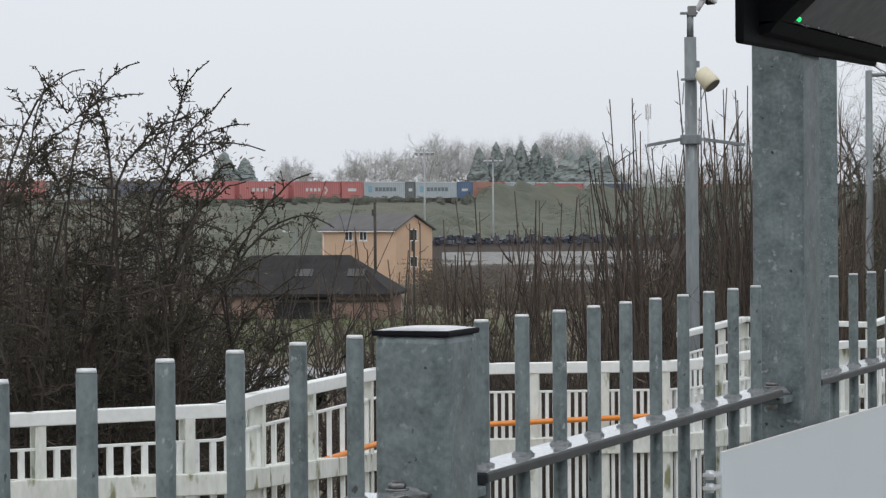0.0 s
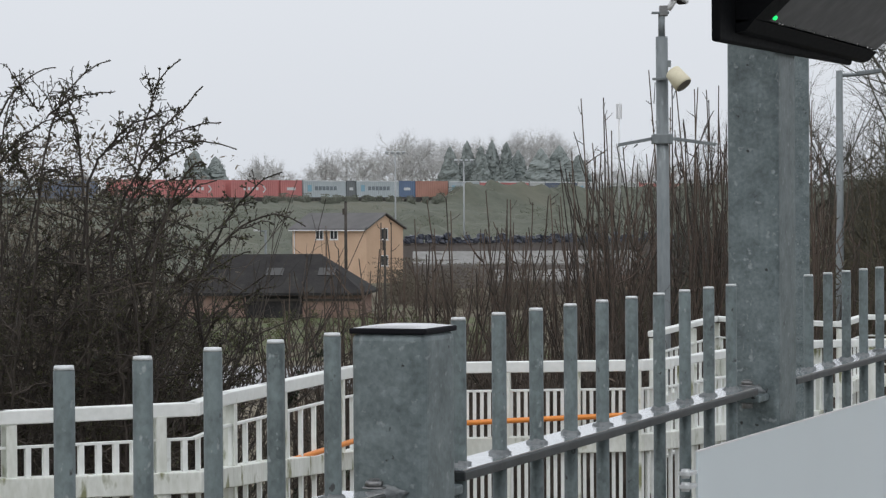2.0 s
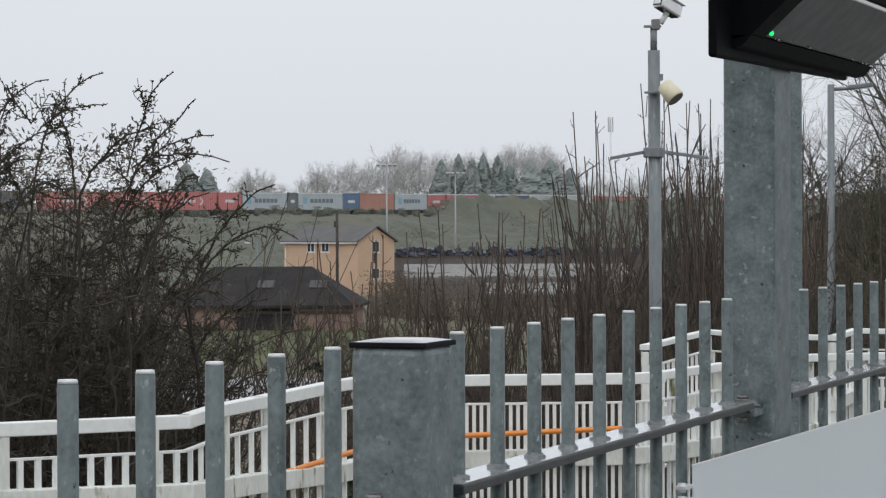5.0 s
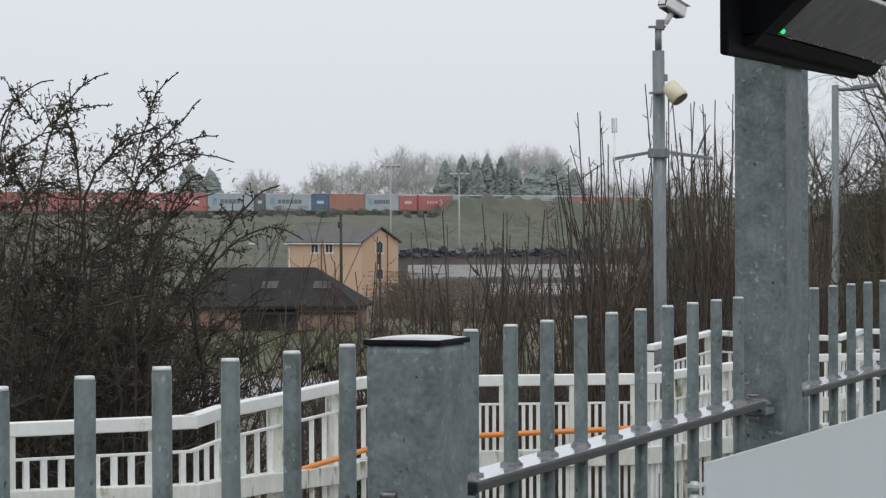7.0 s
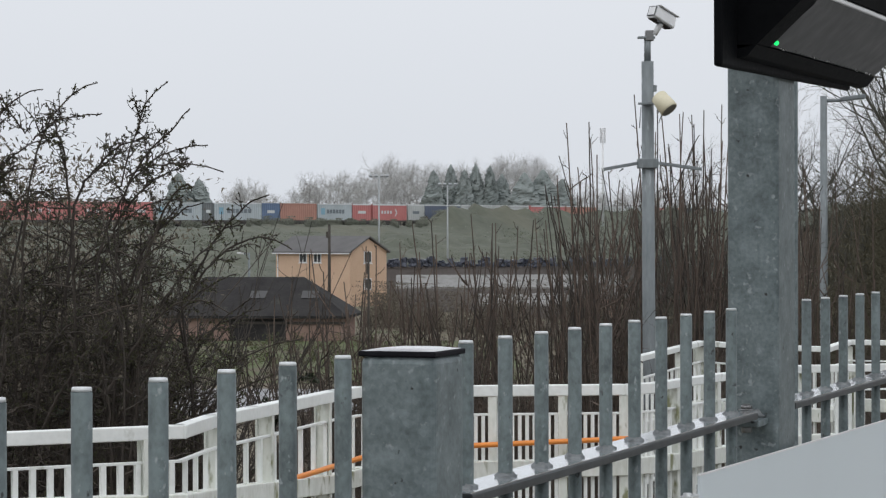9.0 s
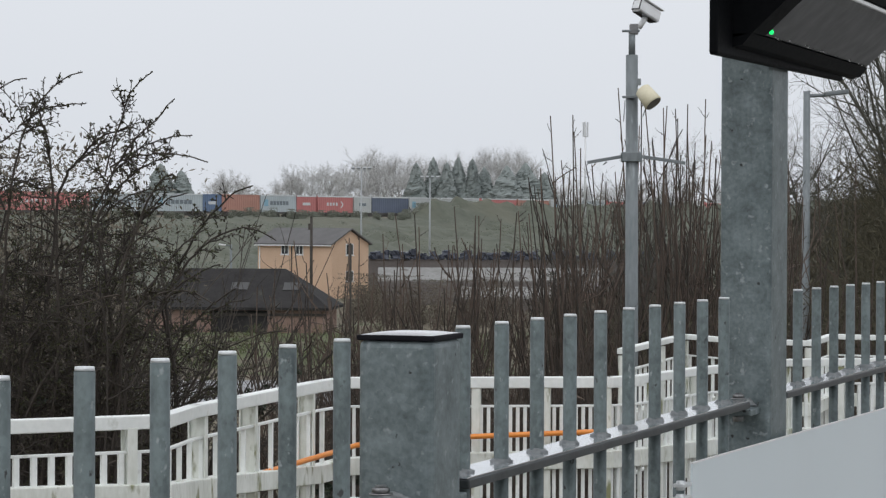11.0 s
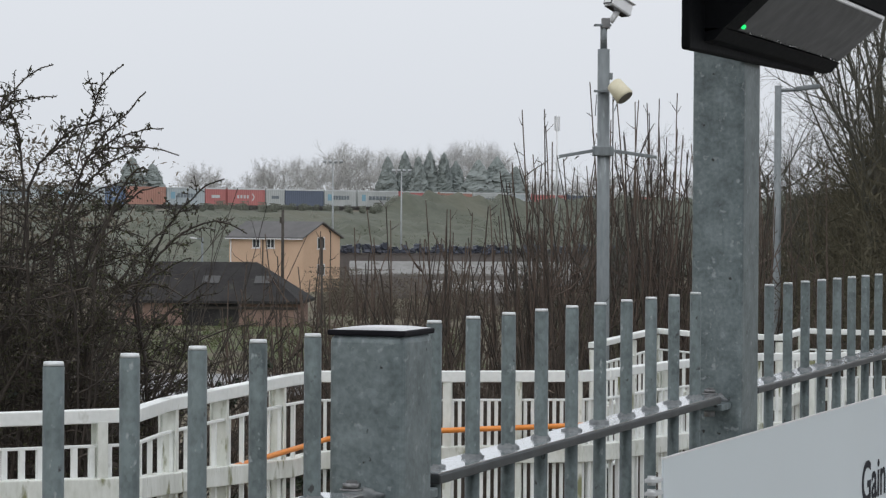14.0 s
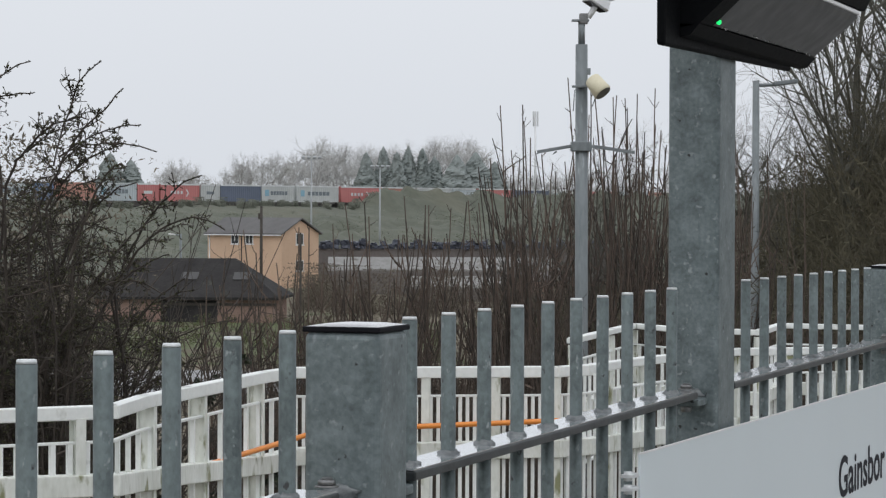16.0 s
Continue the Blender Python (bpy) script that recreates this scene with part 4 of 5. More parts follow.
# ---- freight train ----
TRAIN = [(-118, -106, "brown"), (-105, -93, "red"), (-92, -80, "grey"), (-79, -67, "navy"), (-62.6, -50.4, "red"), (-49.3, -37.1, "red"), (-35.7, -23.5, "red"), (-23.1, -17.5, "red"), (-17.1, -5.6, "grey"), (-5.4, -2.8, "slate"), (-2.6, 9.4, "grey"), (9.5, 14.2, "blue"), (14.3, 24.0, "brown"), (24.3, 33.8, "grey"), (34.0, 39.3, "red"), (39.7, 49.6, "red"), (50.0, 55.0, "pale"), (55.2, 66.0, "navy"), (66.3, 75.4, "pale"), (76.0, 88.2, "pale"), (89.0, 100.6, "red"), (101.2, 111.8, "brown"), (112.4, 123.8, "pale"), (124.4, 132.0, "grey"), (133, 145, "red"), (146, 158, "navy"), (159, 171, "pale"), (172, 184, "red"), (185, 197, "grey"), (198, 210, "brown"), (211, 223, "navy"), (224, 236, "pale")]
PAINT = {"red": C_RED, "brown": C_BROWN, "grey": C_GREY, "navy": C_NAVY, "blue": C_BLUE, "pale": C_PALE, "slate": C_SLATE}


def container(train, x0, x1, colour):
    w, z0, z1 = 1.22, 3.1, 6.0
    # corrugated side sheets between a frame of rails and posts
    vs, fs = [], []
    n = max(6, int((x1 - x0) / 0.28)) * 2
    for i in range(n + 1):
        x = x0 + 0.12 + (x1 - x0 - 0.24) * i / n
        y = -w + (0.0 if i % 4 < 2 else 0.035)
        vs += [Vector((x, y, z0 + 0.12)), Vector((x, y, z1 - 0.10))]
    fs += [(2 * i, 2 * i + 2, 2 * i + 3, 2 * i + 1) for i in range(n)]
    k = len(vs)
    vs += [Vector((x, -y, z)) for x, y, z in vs]
    fs += [tuple(k + j for j in f[::-1]) for f in fs]
    k = len(vs)
    vs += [Vector((x, y, z)) for x in (x0 + 0.05, x1 - 0.05) for y in (-w + 0.03, w - 0.03) for z in (z0 + 0.05, z1 - 0.03)]
    fs += [(k, k + 1, k + 3, k + 2), (k + 4, k + 6, k + 7, k + 5), (k + 1, k + 5, k + 7, k + 3), (k, k + 2, k + 6, k + 4)]
    body = data_part("container", vs, fs, PAINT[colour], train, colour.replace("pale", "pale grey") + " corrugated shipping container")
    bm = bmesh.new()
    for y in (-w, w):
        for z in (z0 + 0.06, z1 - 0.05):
            add(bm, beam((x0, y, z), (x1, y, z), 0.07, 0.13))
        for x in (x0 + 0.06, x1 - 0.06):
            add(bm, box(x - 0.06, x + 0.06, y - 0.04, y + 0.04, z0, z1))
    for x in (x0 + 0.05, x1 - 0.05):
        add(bm, beam((x, -w, z1 - 0.05), (x, w, z1 - 0.05), 0.08, 0.11))
    part("frame", bm, PAINT[colour], body)
    rf = box(x0 + 0.03, x1 - 0.03, -w + 0.02, w - 0.02, z1 + 0.004, z1 + 0.03)
    part("roof_sheet", rf, C_MARK if colour in ("pale", "grey") else PAINT[colour], body)
    L, y = x1 - x0, -w - 0.012
    if x0 > 33 or colour == "grey":
        part("top_rail", beam((x0, -w - 0.045, z1 - 0.08), (x1, -w - 0.045, z1 - 0.08), 0.02, 0.24 if x0 > 33 else 0.14), C_MARK, body, "pale strip along the container's top rail")
    if colour in ("grey", "pale") and L > 9:
        part("marking", box(x0 + 0.10 * L, x0 + 0.10 * L + 1.1, y, y + 0.012, z0 + 1.0, z1 - 0.75), C_LIGHTBLUE, body, "light blue square emblem")
        for i in range(6):
            xx = x0 + 0.27 * L + i * 0.088 * L
            part("marking", box(xx, xx + 0.07 * L, y, y + 0.012, z0 + 1.2, z1 - 1.0), C_DARKMARK, body, "dark block of unreadable lettering")
    elif colour == "red" and L > 9:
        for i in range(4):
            xx = x0 + 0.26 * L + i * 0.085 * L
            part("marking", box(xx, xx + 0.05 * L, y, y + 0.012, z0 + 1.2, z1 - 1.15), C_MARK, body, "pale block of unreadable lettering")
        part("marking", beam((x0 + 0.66 * L, y, z0 + 0.8), (x0 + 0.72 * L, y, z0 + 1.4), 0.012, 0.25), C_MARK, body)
        part("marking", beam((x0 + 0.72 * L, y, z0 + 1.4), (x0 + 0.66 * L, y, z0 + 2.0), 0.012, 0.25), C_MARK, body)
    elif L < 9:
        part("marking", box(x0 + 0.3 * L, x0 + 0.7 * L, y, y + 0.012, z0 + 1.2, z1 - 1.2), C_MARK if colour != "pale" else C_DARKMARK, body)


train = thing("freight_train", M(*TRACK, 0, 52), "slow freight train of stacked-colour shipping containers on flat wagons", "train")
tagged(train, "slow freight train carrying red, grey and blue shipping containers")
for x0, x1, colour in TRAIN:
    container(train, x0, x1, colour)
for i in range(19):
    x = -119 + i * 18.8
    bm = box(x, x + 18.2, -1.2, 1.2, 2.75, 3.08)
    add(bm, box(x + 2, x + 16.2, -0.9, -0.7, 2.35, 2.75))
    wg = part("flat_wagon", bm, WAGON, train, "dark steel flat wagon")
    for bx in (2.2, 15.8):
        bm = box(x + bx - 1.3, x + bx + 1.3, -1.0, 1.0, 2.2, 2.6)
        add(bm, rod((x + bx - 0.9, -0.85, 2.42), (x + bx - 0.9, 0.85, 2.42), 0.42, n=16))
        add(bm, rod((x + bx + 0.9, -0.85, 2.42), (x + bx + 0.9, 0.85, 2.42), 0.42, n=16))
        part("bogie", bm, WAGON, wg)


def track_bed():
    vs, fs = [], []
    for i in range(61):
        s = -330 + i * 15
        for off in (-3.0, -1.8, 1.8, 3.0):
            a, d = TRACK[0] + ALONG[0] * s + ALONG[1] * off, TRACK[1] + ALONG[1] * s - ALONG[0] * off
            vs.append(V(a, d, 2.0 if abs(off) < 2 else 1.3))
    for i in range(60):
        for j in range(3):
            fs.append((i * 4 + j, i * 4 + j + 1, i * 4 + j + 5, i * 4 + j + 4))
    tagged(data_part("track_bed", vs, fs, CONCRETE), "grey stone ballast under the freight line", "railway track", kind="structure")


track_bed()


# scrub mounds along the line: place and half-width
MOUNDS = ((13, 5), (23, 7), (34, 8), (47, 7), (62, 8), (74, 6), (88, 8), (102, 8), (118, 9), (140, 10))


def embankment():
    """The scrubby slope below the line, lumpy with low bushes."""
    vs, fs = [], []
    ns, nf = 440, 72
    for i in range(ns + 1):
        for j in range(nf + 1):
            t, f = -270 + 620 * i / ns, 3.2 + 105 * (j / nf) ** 1.3
            a, d = TRACK[0] + ALONG[0] * t + ALONG[1] * f, TRACK[1] + ALONG[1] * t - ALONG[0] * f
            bump = 1.7 * abs(noise.noise(Vector((t * 0.06, f * 0.09, 5)))) + 2.2 * max(0.0, noise.noise(Vector((t * 0.20, f * 0.24, 2))) + 0.1) + 0.8 * abs(noise.noise(Vector((t * 0.55, f * 0.6, 7))))
            mound = sum(math.exp(-((t - c) / n) ** 2) for c, n in MOUNDS) * math.exp(-((f - 7) / 4.5) ** 2)
            mound *= 2.7 + 1.6 * noise.noise(Vector((t * 0.25, f * 0.3, 9))) + 0.9 * noise.noise(Vector((t * 0.9, f * 0.9, 4)))
            vs.append(V(a, d, terrain(a, d) + 0.08 + bump * min(1, f / 34) + mound))
    for i in range(ns):
        for j in range(nf):
            k = i * (nf + 1) + j
            fs.append((k, k + 1, k + nf + 2, k + nf + 1))
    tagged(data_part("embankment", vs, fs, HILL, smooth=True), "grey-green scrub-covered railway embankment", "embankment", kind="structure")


embankment()


# ---- distant woods and scrub ----
def far_tree(seed, height, spread):
    rng = random.Random(seed)
    lines = []
    trunk = limb(rng, Vector((0, 0, -0.5)), Vector((0, 0, 1)), height * 0.75, 0.16, 7, 0.06, end=0.35)
    lines.append(trunk)
    mains = fork(rng, lines, trunk, 13, height * 0.5, 0.09, 6, 0.11, 38, 0.06, 0.18)
    subs = []
    for g in mains + [trunk]:
        subs += fork(rng, lines, g, 8, height * 0.26, 0.045, 4, 0.14, 40, 0.05, 0.15)
    for g in subs:
        fork(rng, lines, g, 7, height * 0.15, 0.020, 3, 0.16, 42, 0.04, 0.2)
    for g in lines:
        for p, r in g:
            p.x *= spread
            p.y *= spread
    ob = thing("tree", Matrix(), "bare winter tree on the ridge behind the railway", "tree", "trees on the ridge")
    vs, fs = tubes(lines[:1] + mains, 4)
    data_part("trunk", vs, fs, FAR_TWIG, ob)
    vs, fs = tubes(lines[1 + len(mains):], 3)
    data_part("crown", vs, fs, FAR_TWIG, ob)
    return ob


kinds = [far_tree(11, 12.0, 1.15), far_tree(12, 13.0, 0.95), far_tree(13, 11.0, 1.3), far_tree(14, 12.5, 1.05)]
rng = random.Random(21)
# (place across the ridge, height) along the skyline
SKYLINE = [(-0.075, 7.5), (-0.072, 9.5), (-0.066, 9), (-0.058, 6), (-0.050, 8), (-0.045, 9.5), (-0.040, 11.5), (-0.034, 11.5), (-0.030, 10.5), (-0.025, 12.5), (-0.020, 13.6), (-0.016, 13.8), (-0.011, 14.2), (-0.006, 13.4), (-0.001, 13), (0.003, 12.5), (0.007, 13.5), (0.013, 13), (0.018, 13), (0.026, 15), (0.031, 16), (0.036, 16), (0.041, 16), (0.046, 14.5), (0.056, 8), (0.066, 8.5), (0.076, 9), (0.09, 9), (0.105, 10), (0.12, 10), (-0.09, 7), (-0.105, 7), (-0.12, 6.5), (-0.14, 7), (-0.16, 7)]
for k, (t, h) in enumerate([(t + o, h * g) for o, g in ((0, 1.0), (0.0028, 0.90)) for t, h in SKYLINE]):
    d = 575 + rng.uniform(-20, 60)
    z = terrain(t * d, d)
    src = kinds[k % 4]
    s = h / 12.0
    m = M(t * d, d, z, rng.uniform(0, 360)) @ Matrix.Diagonal((s, s, s, 1))
    if k < 4:
        src.matrix_basis = m
    else:
        c = copy_thing(src, Matrix())
        c.matrix_basis = m


def conifer(a, d, h, w, seed):
    """A pointed evergreen: tiers of drooping boughs, each clothed in needle sprays."""
    rng = random.Random(seed)
    d -= 14
    z = terrain(a, d)
    ob = thing("conifer", M(a, d, z), "evergreen conifer on the ridge, needles coloured pale for haze", "tree", "conifers on the ridge")
    part("trunk", rod((0, 0, -0.3), (0, 0, h * 0.95), 0.22, 0.04, 8), TREE_BARK, ob)
    vs, fs = [], []
    for i in range(37):
        f = i / 36
        for j in range(28):
            an = 2 * math.pi * j / 28
            lump = noise.noise(Vector((math.cos(an) * 1.6, math.sin(an) * 1.6 + seed * 5, f * 8)))
            fringe = noise.noise(Vector((math.cos(an) * 5, math.sin(an) * 5 + seed, f * 24)))
            r = 1.15 * w * (1 - f) ** 0.72 * (0.88 + 0.30 * lump + 0.22 * fringe) + 0.02
            vs.append(Vector((r * math.cos(an), r * math.sin(an), h * (0.02 + 1.03 * f))))
    fs += [(i * 28 + j, i * 28 + (j + 1) % 28, (i + 1) * 28 + (j + 1) % 28, (i + 1) * 28 + j) for i in range(36) for j in range(28)]
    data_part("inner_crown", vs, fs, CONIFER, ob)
    vs, fs = [], []
    for _ in range(int(60 + 9 * h)):
        f = rng.random() ** 0.85
        an = rng.uniform(0, 2 * math.pi)
        reach = 1.15 * w * ((1 - f) ** 0.72) * (0.72 + 0.45 * rng.random()) + 0.12
        out = Vector((math.cos(an), math.sin(an), 0))
        for _ in range(16):
            k = 0.75 + 0.25 * rng.random()
            p = out * (reach * k) + Vector((rng.gauss(0, 0.22), rng.gauss(0, 0.22), h * (0.04 + 0.94 * f) - 0.35 * reach * k + rng.gauss(0, 0.16)))
            u = (out + stray(rng, 0.6) + Vector((0, 0, 0.35))).normalized() * rng.uniform(0.20, 0.40)
            v = stray(rng, 1).normalized() * rng.uniform(0.07, 0.15)
            n = len(vs)
            vs += [p - u * 0.4, p + v, p + u, p - v]
            fs.append((n, n + 1, n + 2, n + 3))
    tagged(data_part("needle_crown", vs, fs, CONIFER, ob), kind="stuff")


for a, d, h, w, seed in ((1.6, 560, 10.5, 3.2, 1), (5.2, 562, 11.8, 2.8, 2), (8.0, 558, 11.0, 2.8, 3), (10.4, 560, 12.2, 3.0, 4), (13.4, 560, 12.0, 2.8, 10), (16.0, 563, 10.5, 3.4, 5), (20.5, 556, 10.8, 4.8, 6), (24.5, 558, 11.4, 5.0, 7), (28.5, 558, 9.5, 3.8, 11), (-51.5, 555, 8.8, 4.2, 8), (-47.5, 558, 7.6, 3.6, 9)):
    conifer(a, d, h, w, seed)


def scatter(name, mat, label, category, spots, size, seed, per=26, squash=0.75, slim=0.5):
    """Loose clumps of small leaves and twig tips, one object."""
    rng = random.Random(seed)
    vs, fs = [], []
    for a, d, r in spots:
        z = terrain(a, d)
        for _ in range(per):
            q = stray(rng, 0.5)
            while q.x * q.x + q.y * q.y > 0.6:
                q = stray(rng, 0.5)
            q.z = min(abs(q.z), 0.85)
            c = V(a + q.x * r, d + q.y * r, z + abs(q.z) * r * 2 * squash)
            u, v = stray(rng, 1).normalized(), stray(rng, 1).normalized()
            s = size * rng.uniform(0.5, 1.4)
            k = len(vs)
            vs += [c - u * s, c + v * s * slim, c + u * s, c - v * s * slim]
            fs.append((k, k + 1, k + 2, k + 3))
    tagged(data_part(name, vs, fs, mat), label, category, kind="stuff")


rng = random.Random(5)
hill = []
for _ in range(1500):
    s, f = rng.uniform(-260, 330), rng.uniform(5, 105)
    a, d = TRACK[0] + ALONG[0] * s + ALONG[1] * f, TRACK[1] + ALONG[1] * s - ALONG[0] * f
    if abs(a) < d * 0.2:
        hill.append((a, d, rng.uniform(0.7, 2.2) * (0.75 if f < 9 else 1.0)))
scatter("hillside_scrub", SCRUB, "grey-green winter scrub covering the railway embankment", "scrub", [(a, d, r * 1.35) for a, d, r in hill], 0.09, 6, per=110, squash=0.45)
clumps = []
for i in range(420):
    ss, f = -230 + i * 1.25 + rng.gauss(0, 0.5), rng.uniform(3.2, 8)
    h = 0.85 + 0.5 * noise.noise(Vector((ss * 0.05, 3, 0)))
    for c, n in MOUNDS:
        h += 1.0 * math.exp(-((ss - c) / n) ** 2)
    clumps.append((TRACK[0] + ALONG[0] * ss + ALONG[1] * f, TRACK[1] + ALONG[1] * ss - ALONG[0] * f, max(0.4, h) * rng.uniform(0.75, 1.1)))
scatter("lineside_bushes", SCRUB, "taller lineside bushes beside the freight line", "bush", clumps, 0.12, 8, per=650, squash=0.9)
bushes = []
for _ in range(420):
    s, f = rng.uniform(-240, 320), 14 + 92 * rng.random() ** 0.7
    a, d = TRACK[0] + ALONG[0] * s + ALONG[1] * f, TRACK[1] + ALONG[1] * s - ALONG[0] * f
    if abs(a) < d * 0.2 and noise.noise(Vector((s * 0.03, f * 0.05, 4))) > -0.12:
        bushes.append((a, d, rng.uniform(1.8, 4.2)))
scatter("hillside_bushes", SCRUB_GREEN, "dark green and brown bushes on the embankment slope", "bush", bushes, 0.11, 11, per=420, squash=0.5)
wood = []
for _ in range(420):
    d = rng.uniform(552, 640)
    wood.append((rng.uniform(-0.20, 0.20) * d, d + 14, rng.uniform(1.5, 3.0)))
# pale twig colour paints the haze over the ridge
scatter("ridge_undergrowth", FAR_TWIG, "bare undergrowth along the ridge, coloured pale for haze", "undergrowth", wood, 0.45, 9, per=40, squash=0.9)
valley = []
for _ in range(1900):
    d = rng.uniform(145, 300)
    a = rng.uniform(-0.19, 0.19) * d
    if (a < 6 and d < 196) or (-21 < a < -4 and d < 215) or (-14 < a < 23 and 222 < d < 275):
        continue
    valley.append((a, d, rng.uniform(0.6, 1.7)))
scatter("valley_scrub", SCRUB_BROWN, "low brown winter scrub on the valley floor", "scrub", valley, 0.14, 10, per=70, squash=0.8, slim=0.2)

tussocks = [(rng.uniform(-38, 5), rng.uniform(139, 197), rng.uniform(0.35, 0.9)) for _ in range(520)]
scatter("meadow_tussocks", SCRUB_BROWN, "dead brown tussocks in the damp meadow", "grass", tussocks[:300], 0.13, 13, per=70, squash=0.6, slim=0.15)
scatter("meadow_weeds", GRASS, "green weeds and rank grass in the meadow", "grass", tussocks[300:], 0.13, 14, per=90, squash=0.6, slim=0.2)
yard = [(a, d, rng.uniform(1.1, 2.5)) for a, d in ((rng.uniform(-5, 30), rng.uniform(206, 236)) for _ in range(230)) if noise.noise(Vector((a * 0.25, d * 0.1, 1))) > -0.15]
scatter("yard_scrub", SCRUB_BROWN, "brown winter bushes before the yard sheds", "bush", yard, 0.16, 12, per=420, squash=0.95, slim=0.16)


# ---- near trees and bushes ----
def hawthorn():
    rng = random.Random(31)
    ob = thing("hawthorn", M(-3.0, 21.5, -3.0), "tangled leafing hawthorn thicket with dark thorny twigs", "bush")
    # arching limbs, across and up: where each leaves the thicket, where it bends, where it ends
    CROWN = [(-0.95, 4.5, -0.72, 5.75, -0.24, 5.78), (-0.37, 4.3, -0.30, 5.75, 0.25, 5.82), (-0.27, 5.35, -0.05, 5.56, 0.31, 5.56), (0.30, 4.35, 0.48, 5.08, 1.08, 5.57), (0.48, 4.95, 0.61, 5.70, 0.87, 5.80), (0.48, 4.98, 0.73, 5.31, 1.16, 5.31), (0.53, 5.03, 0.94, 5.24, 1.33, 5.07), (0.05, 4.80, 0.28, 5.39, 0.73, 5.35), (-0.94, 4.65, -0.64, 5.24, -0.26, 5.37), (-0.27, 5.38, -0.42, 5.60, -0.49, 5.71), (0.05, 4.7, 0.02, 5.39, -0.12, 5.64), (-0.70, 4.4, -0.62, 5.0, -0.45, 5.55), (0.40, 4.6, 0.62, 5.05, 1.05, 5.15)]
    SKIRT = [(0.63, 4.20, 0.94, 5.13, 1.10, 4.95), (0.90, 3.90, 1.22, 4.78, 1.66, 4.90), (0.95, 4.00, 1.39, 4.78, 1.85, 4.43), (0.48, 4.00, 0.73, 4.76, 1.14, 4.82), (1.08, 3.00, 1.22, 3.59, 1.95, 3.70), (1.15, 3.00, 1.45, 3.54, 1.34, 3.85), (-0.17, 3.60, 0.15, 4.01, 0.77, 4.20), (0.70, 3.40, 0.95, 4.10, 1.45, 4.25), (0.85, 3.10, 1.05, 3.75, 1.55, 4.05), (0.60, 3.60, 0.90, 4.30, 1.30, 4.55), (0.95, 2.90, 1.25, 3.25, 1.70, 3.40)]
    leaders, stems, mains, twigs, spurs = [], [], [], [], []

    def bow(p0, p1, p2, r0, r1, n, crook):
        g, wob = [], Vector((0, 0, 0))
        for i in range(n + 1):
            f = i / n
            wob = wob * 0.6 + stray(rng, crook)
            g.append((p0 * (1 - f) ** 2 + p1 * 2 * f * (1 - f) + p2 * f * f + wob, r0 * (1 - f) + r1 * f))
        return g

    lesser = []
    for x0, z0, x1, z1, x2, z2 in CROWN + SKIRT:
        dx, dz = rng.uniform(-0.8, -0.1), rng.uniform(0.35, 1.1)
        lesser.append((x0 + dx, z0 - 0.7, x1 + dx * 0.9, z1 - dz * 0.9, x2 + dx * 0.8, z2 - dz))
    for k, (x0, z0, x1, z1, x2, z2) in enumerate(CROWN + SKIRT + lesser):
        chief = k < len(CROWN) + len(SKIRT)
        y = rng.uniform(-0.6, 0.6) if chief else rng.uniform(-0.9, 1.4)
        r = (0.0125 if z0 < 4.9 else 0.0080) * (1 if chief else 0.8)
        p0 = Vector((x0, y * 0.8, z0))
        leaders.append(bow(p0, Vector((x1, y, z1)), Vector((x2, y + rng.uniform(-0.2, 0.2), z2)), r, 0.0056, 20, 0.005))
        if z0 < 4.9:
            foot = Vector((x0 * 0.8 - 0.1 + rng.uniform(-0.5, 0.4), y * 0.5, -0.2))
            stems.append(bow(foot, foot.lerp(p0, 0.6) + Vector((rng.uniform(-0.5, 0.5), 0, 0.2)), p0, r * 1.5, r, 16, 0.012))
    for i in range(40):
        a = rng.uniform(-2.3, 0.6)
        foot = Vector((a, rng.uniform(-1.4, 1.8), -0.2))
        top = Vector((a * 0.9 + rng.uniform(-0.7, 0.7), foot.y + rng.uniform(-0.5, 0.5), rng.uniform(3.7, 4.9) - 0.4 * max(0, a)))
        stems.append(bow(foot, foot.lerp(top, 0.6) + Vector((rng.uniform(-0.6, 0.6), 0, 0.2)), top, rng.uniform(0.010, 0.019), 0.005, 18, 0.014))
    # crooked laterals cross the crown every way
    laterals = []
    for g in leaders:
        laterals += fork(rng, [], g[:12], 3, 0.50, 0.0075, 10, 0.13, 62, -0.01, 0.0)
    for g in stems:
        laterals += fork(rng, [], g, 4, 0.75, 0.0080, 12, 0.15, 68, -0.01, 0.62)
        mains += fork(rng, [], g, 9, 0.80, 0.0085, 9, 0.24, 70, -0.03, 0.30)
    boughs = []
    for g in leaders:
        boughs += fork(rng, [], g[:17], 5, 0.22, 0.0060, 6, 0.08, 40, 0.02, 0.05)
    for g in mains:
        twigs += fork(rng, [], g, 4, 0.26, 0.0058, 5, 0.28, 62, 0.0, 0.12)
    for g in laterals:
        twigs += fork(rng, [], g, 7, 0.15, 0.0055, 4, 0.18, 60, 0.0, 0.1)
        spurs += fork(rng, [], g, 12, 0.026, 0.0060, 1, 0.2, 70, 0.02, 0.1)
    for g in boughs:
        twigs += fork(rng, [], g, 3, 0.08, 0.0052, 3, 0.16, 58, 0.0, 0.15)
    for g in leaders:
        twigs += fork(rng, [], g[:18], 8, 0.06, 0.0052, 3, 0.14, 62, 0.0, 0.10)
        spurs += fork(rng, [], g, 24, 0.022, 0.0060, 1, 0.2, 70, 0.02, 0.10)
    for g in twigs + boughs:
        spurs += fork(rng, [], g, 2, 0.024, 0.0058, 1, 0.2, 65, 0.02, 0.1)

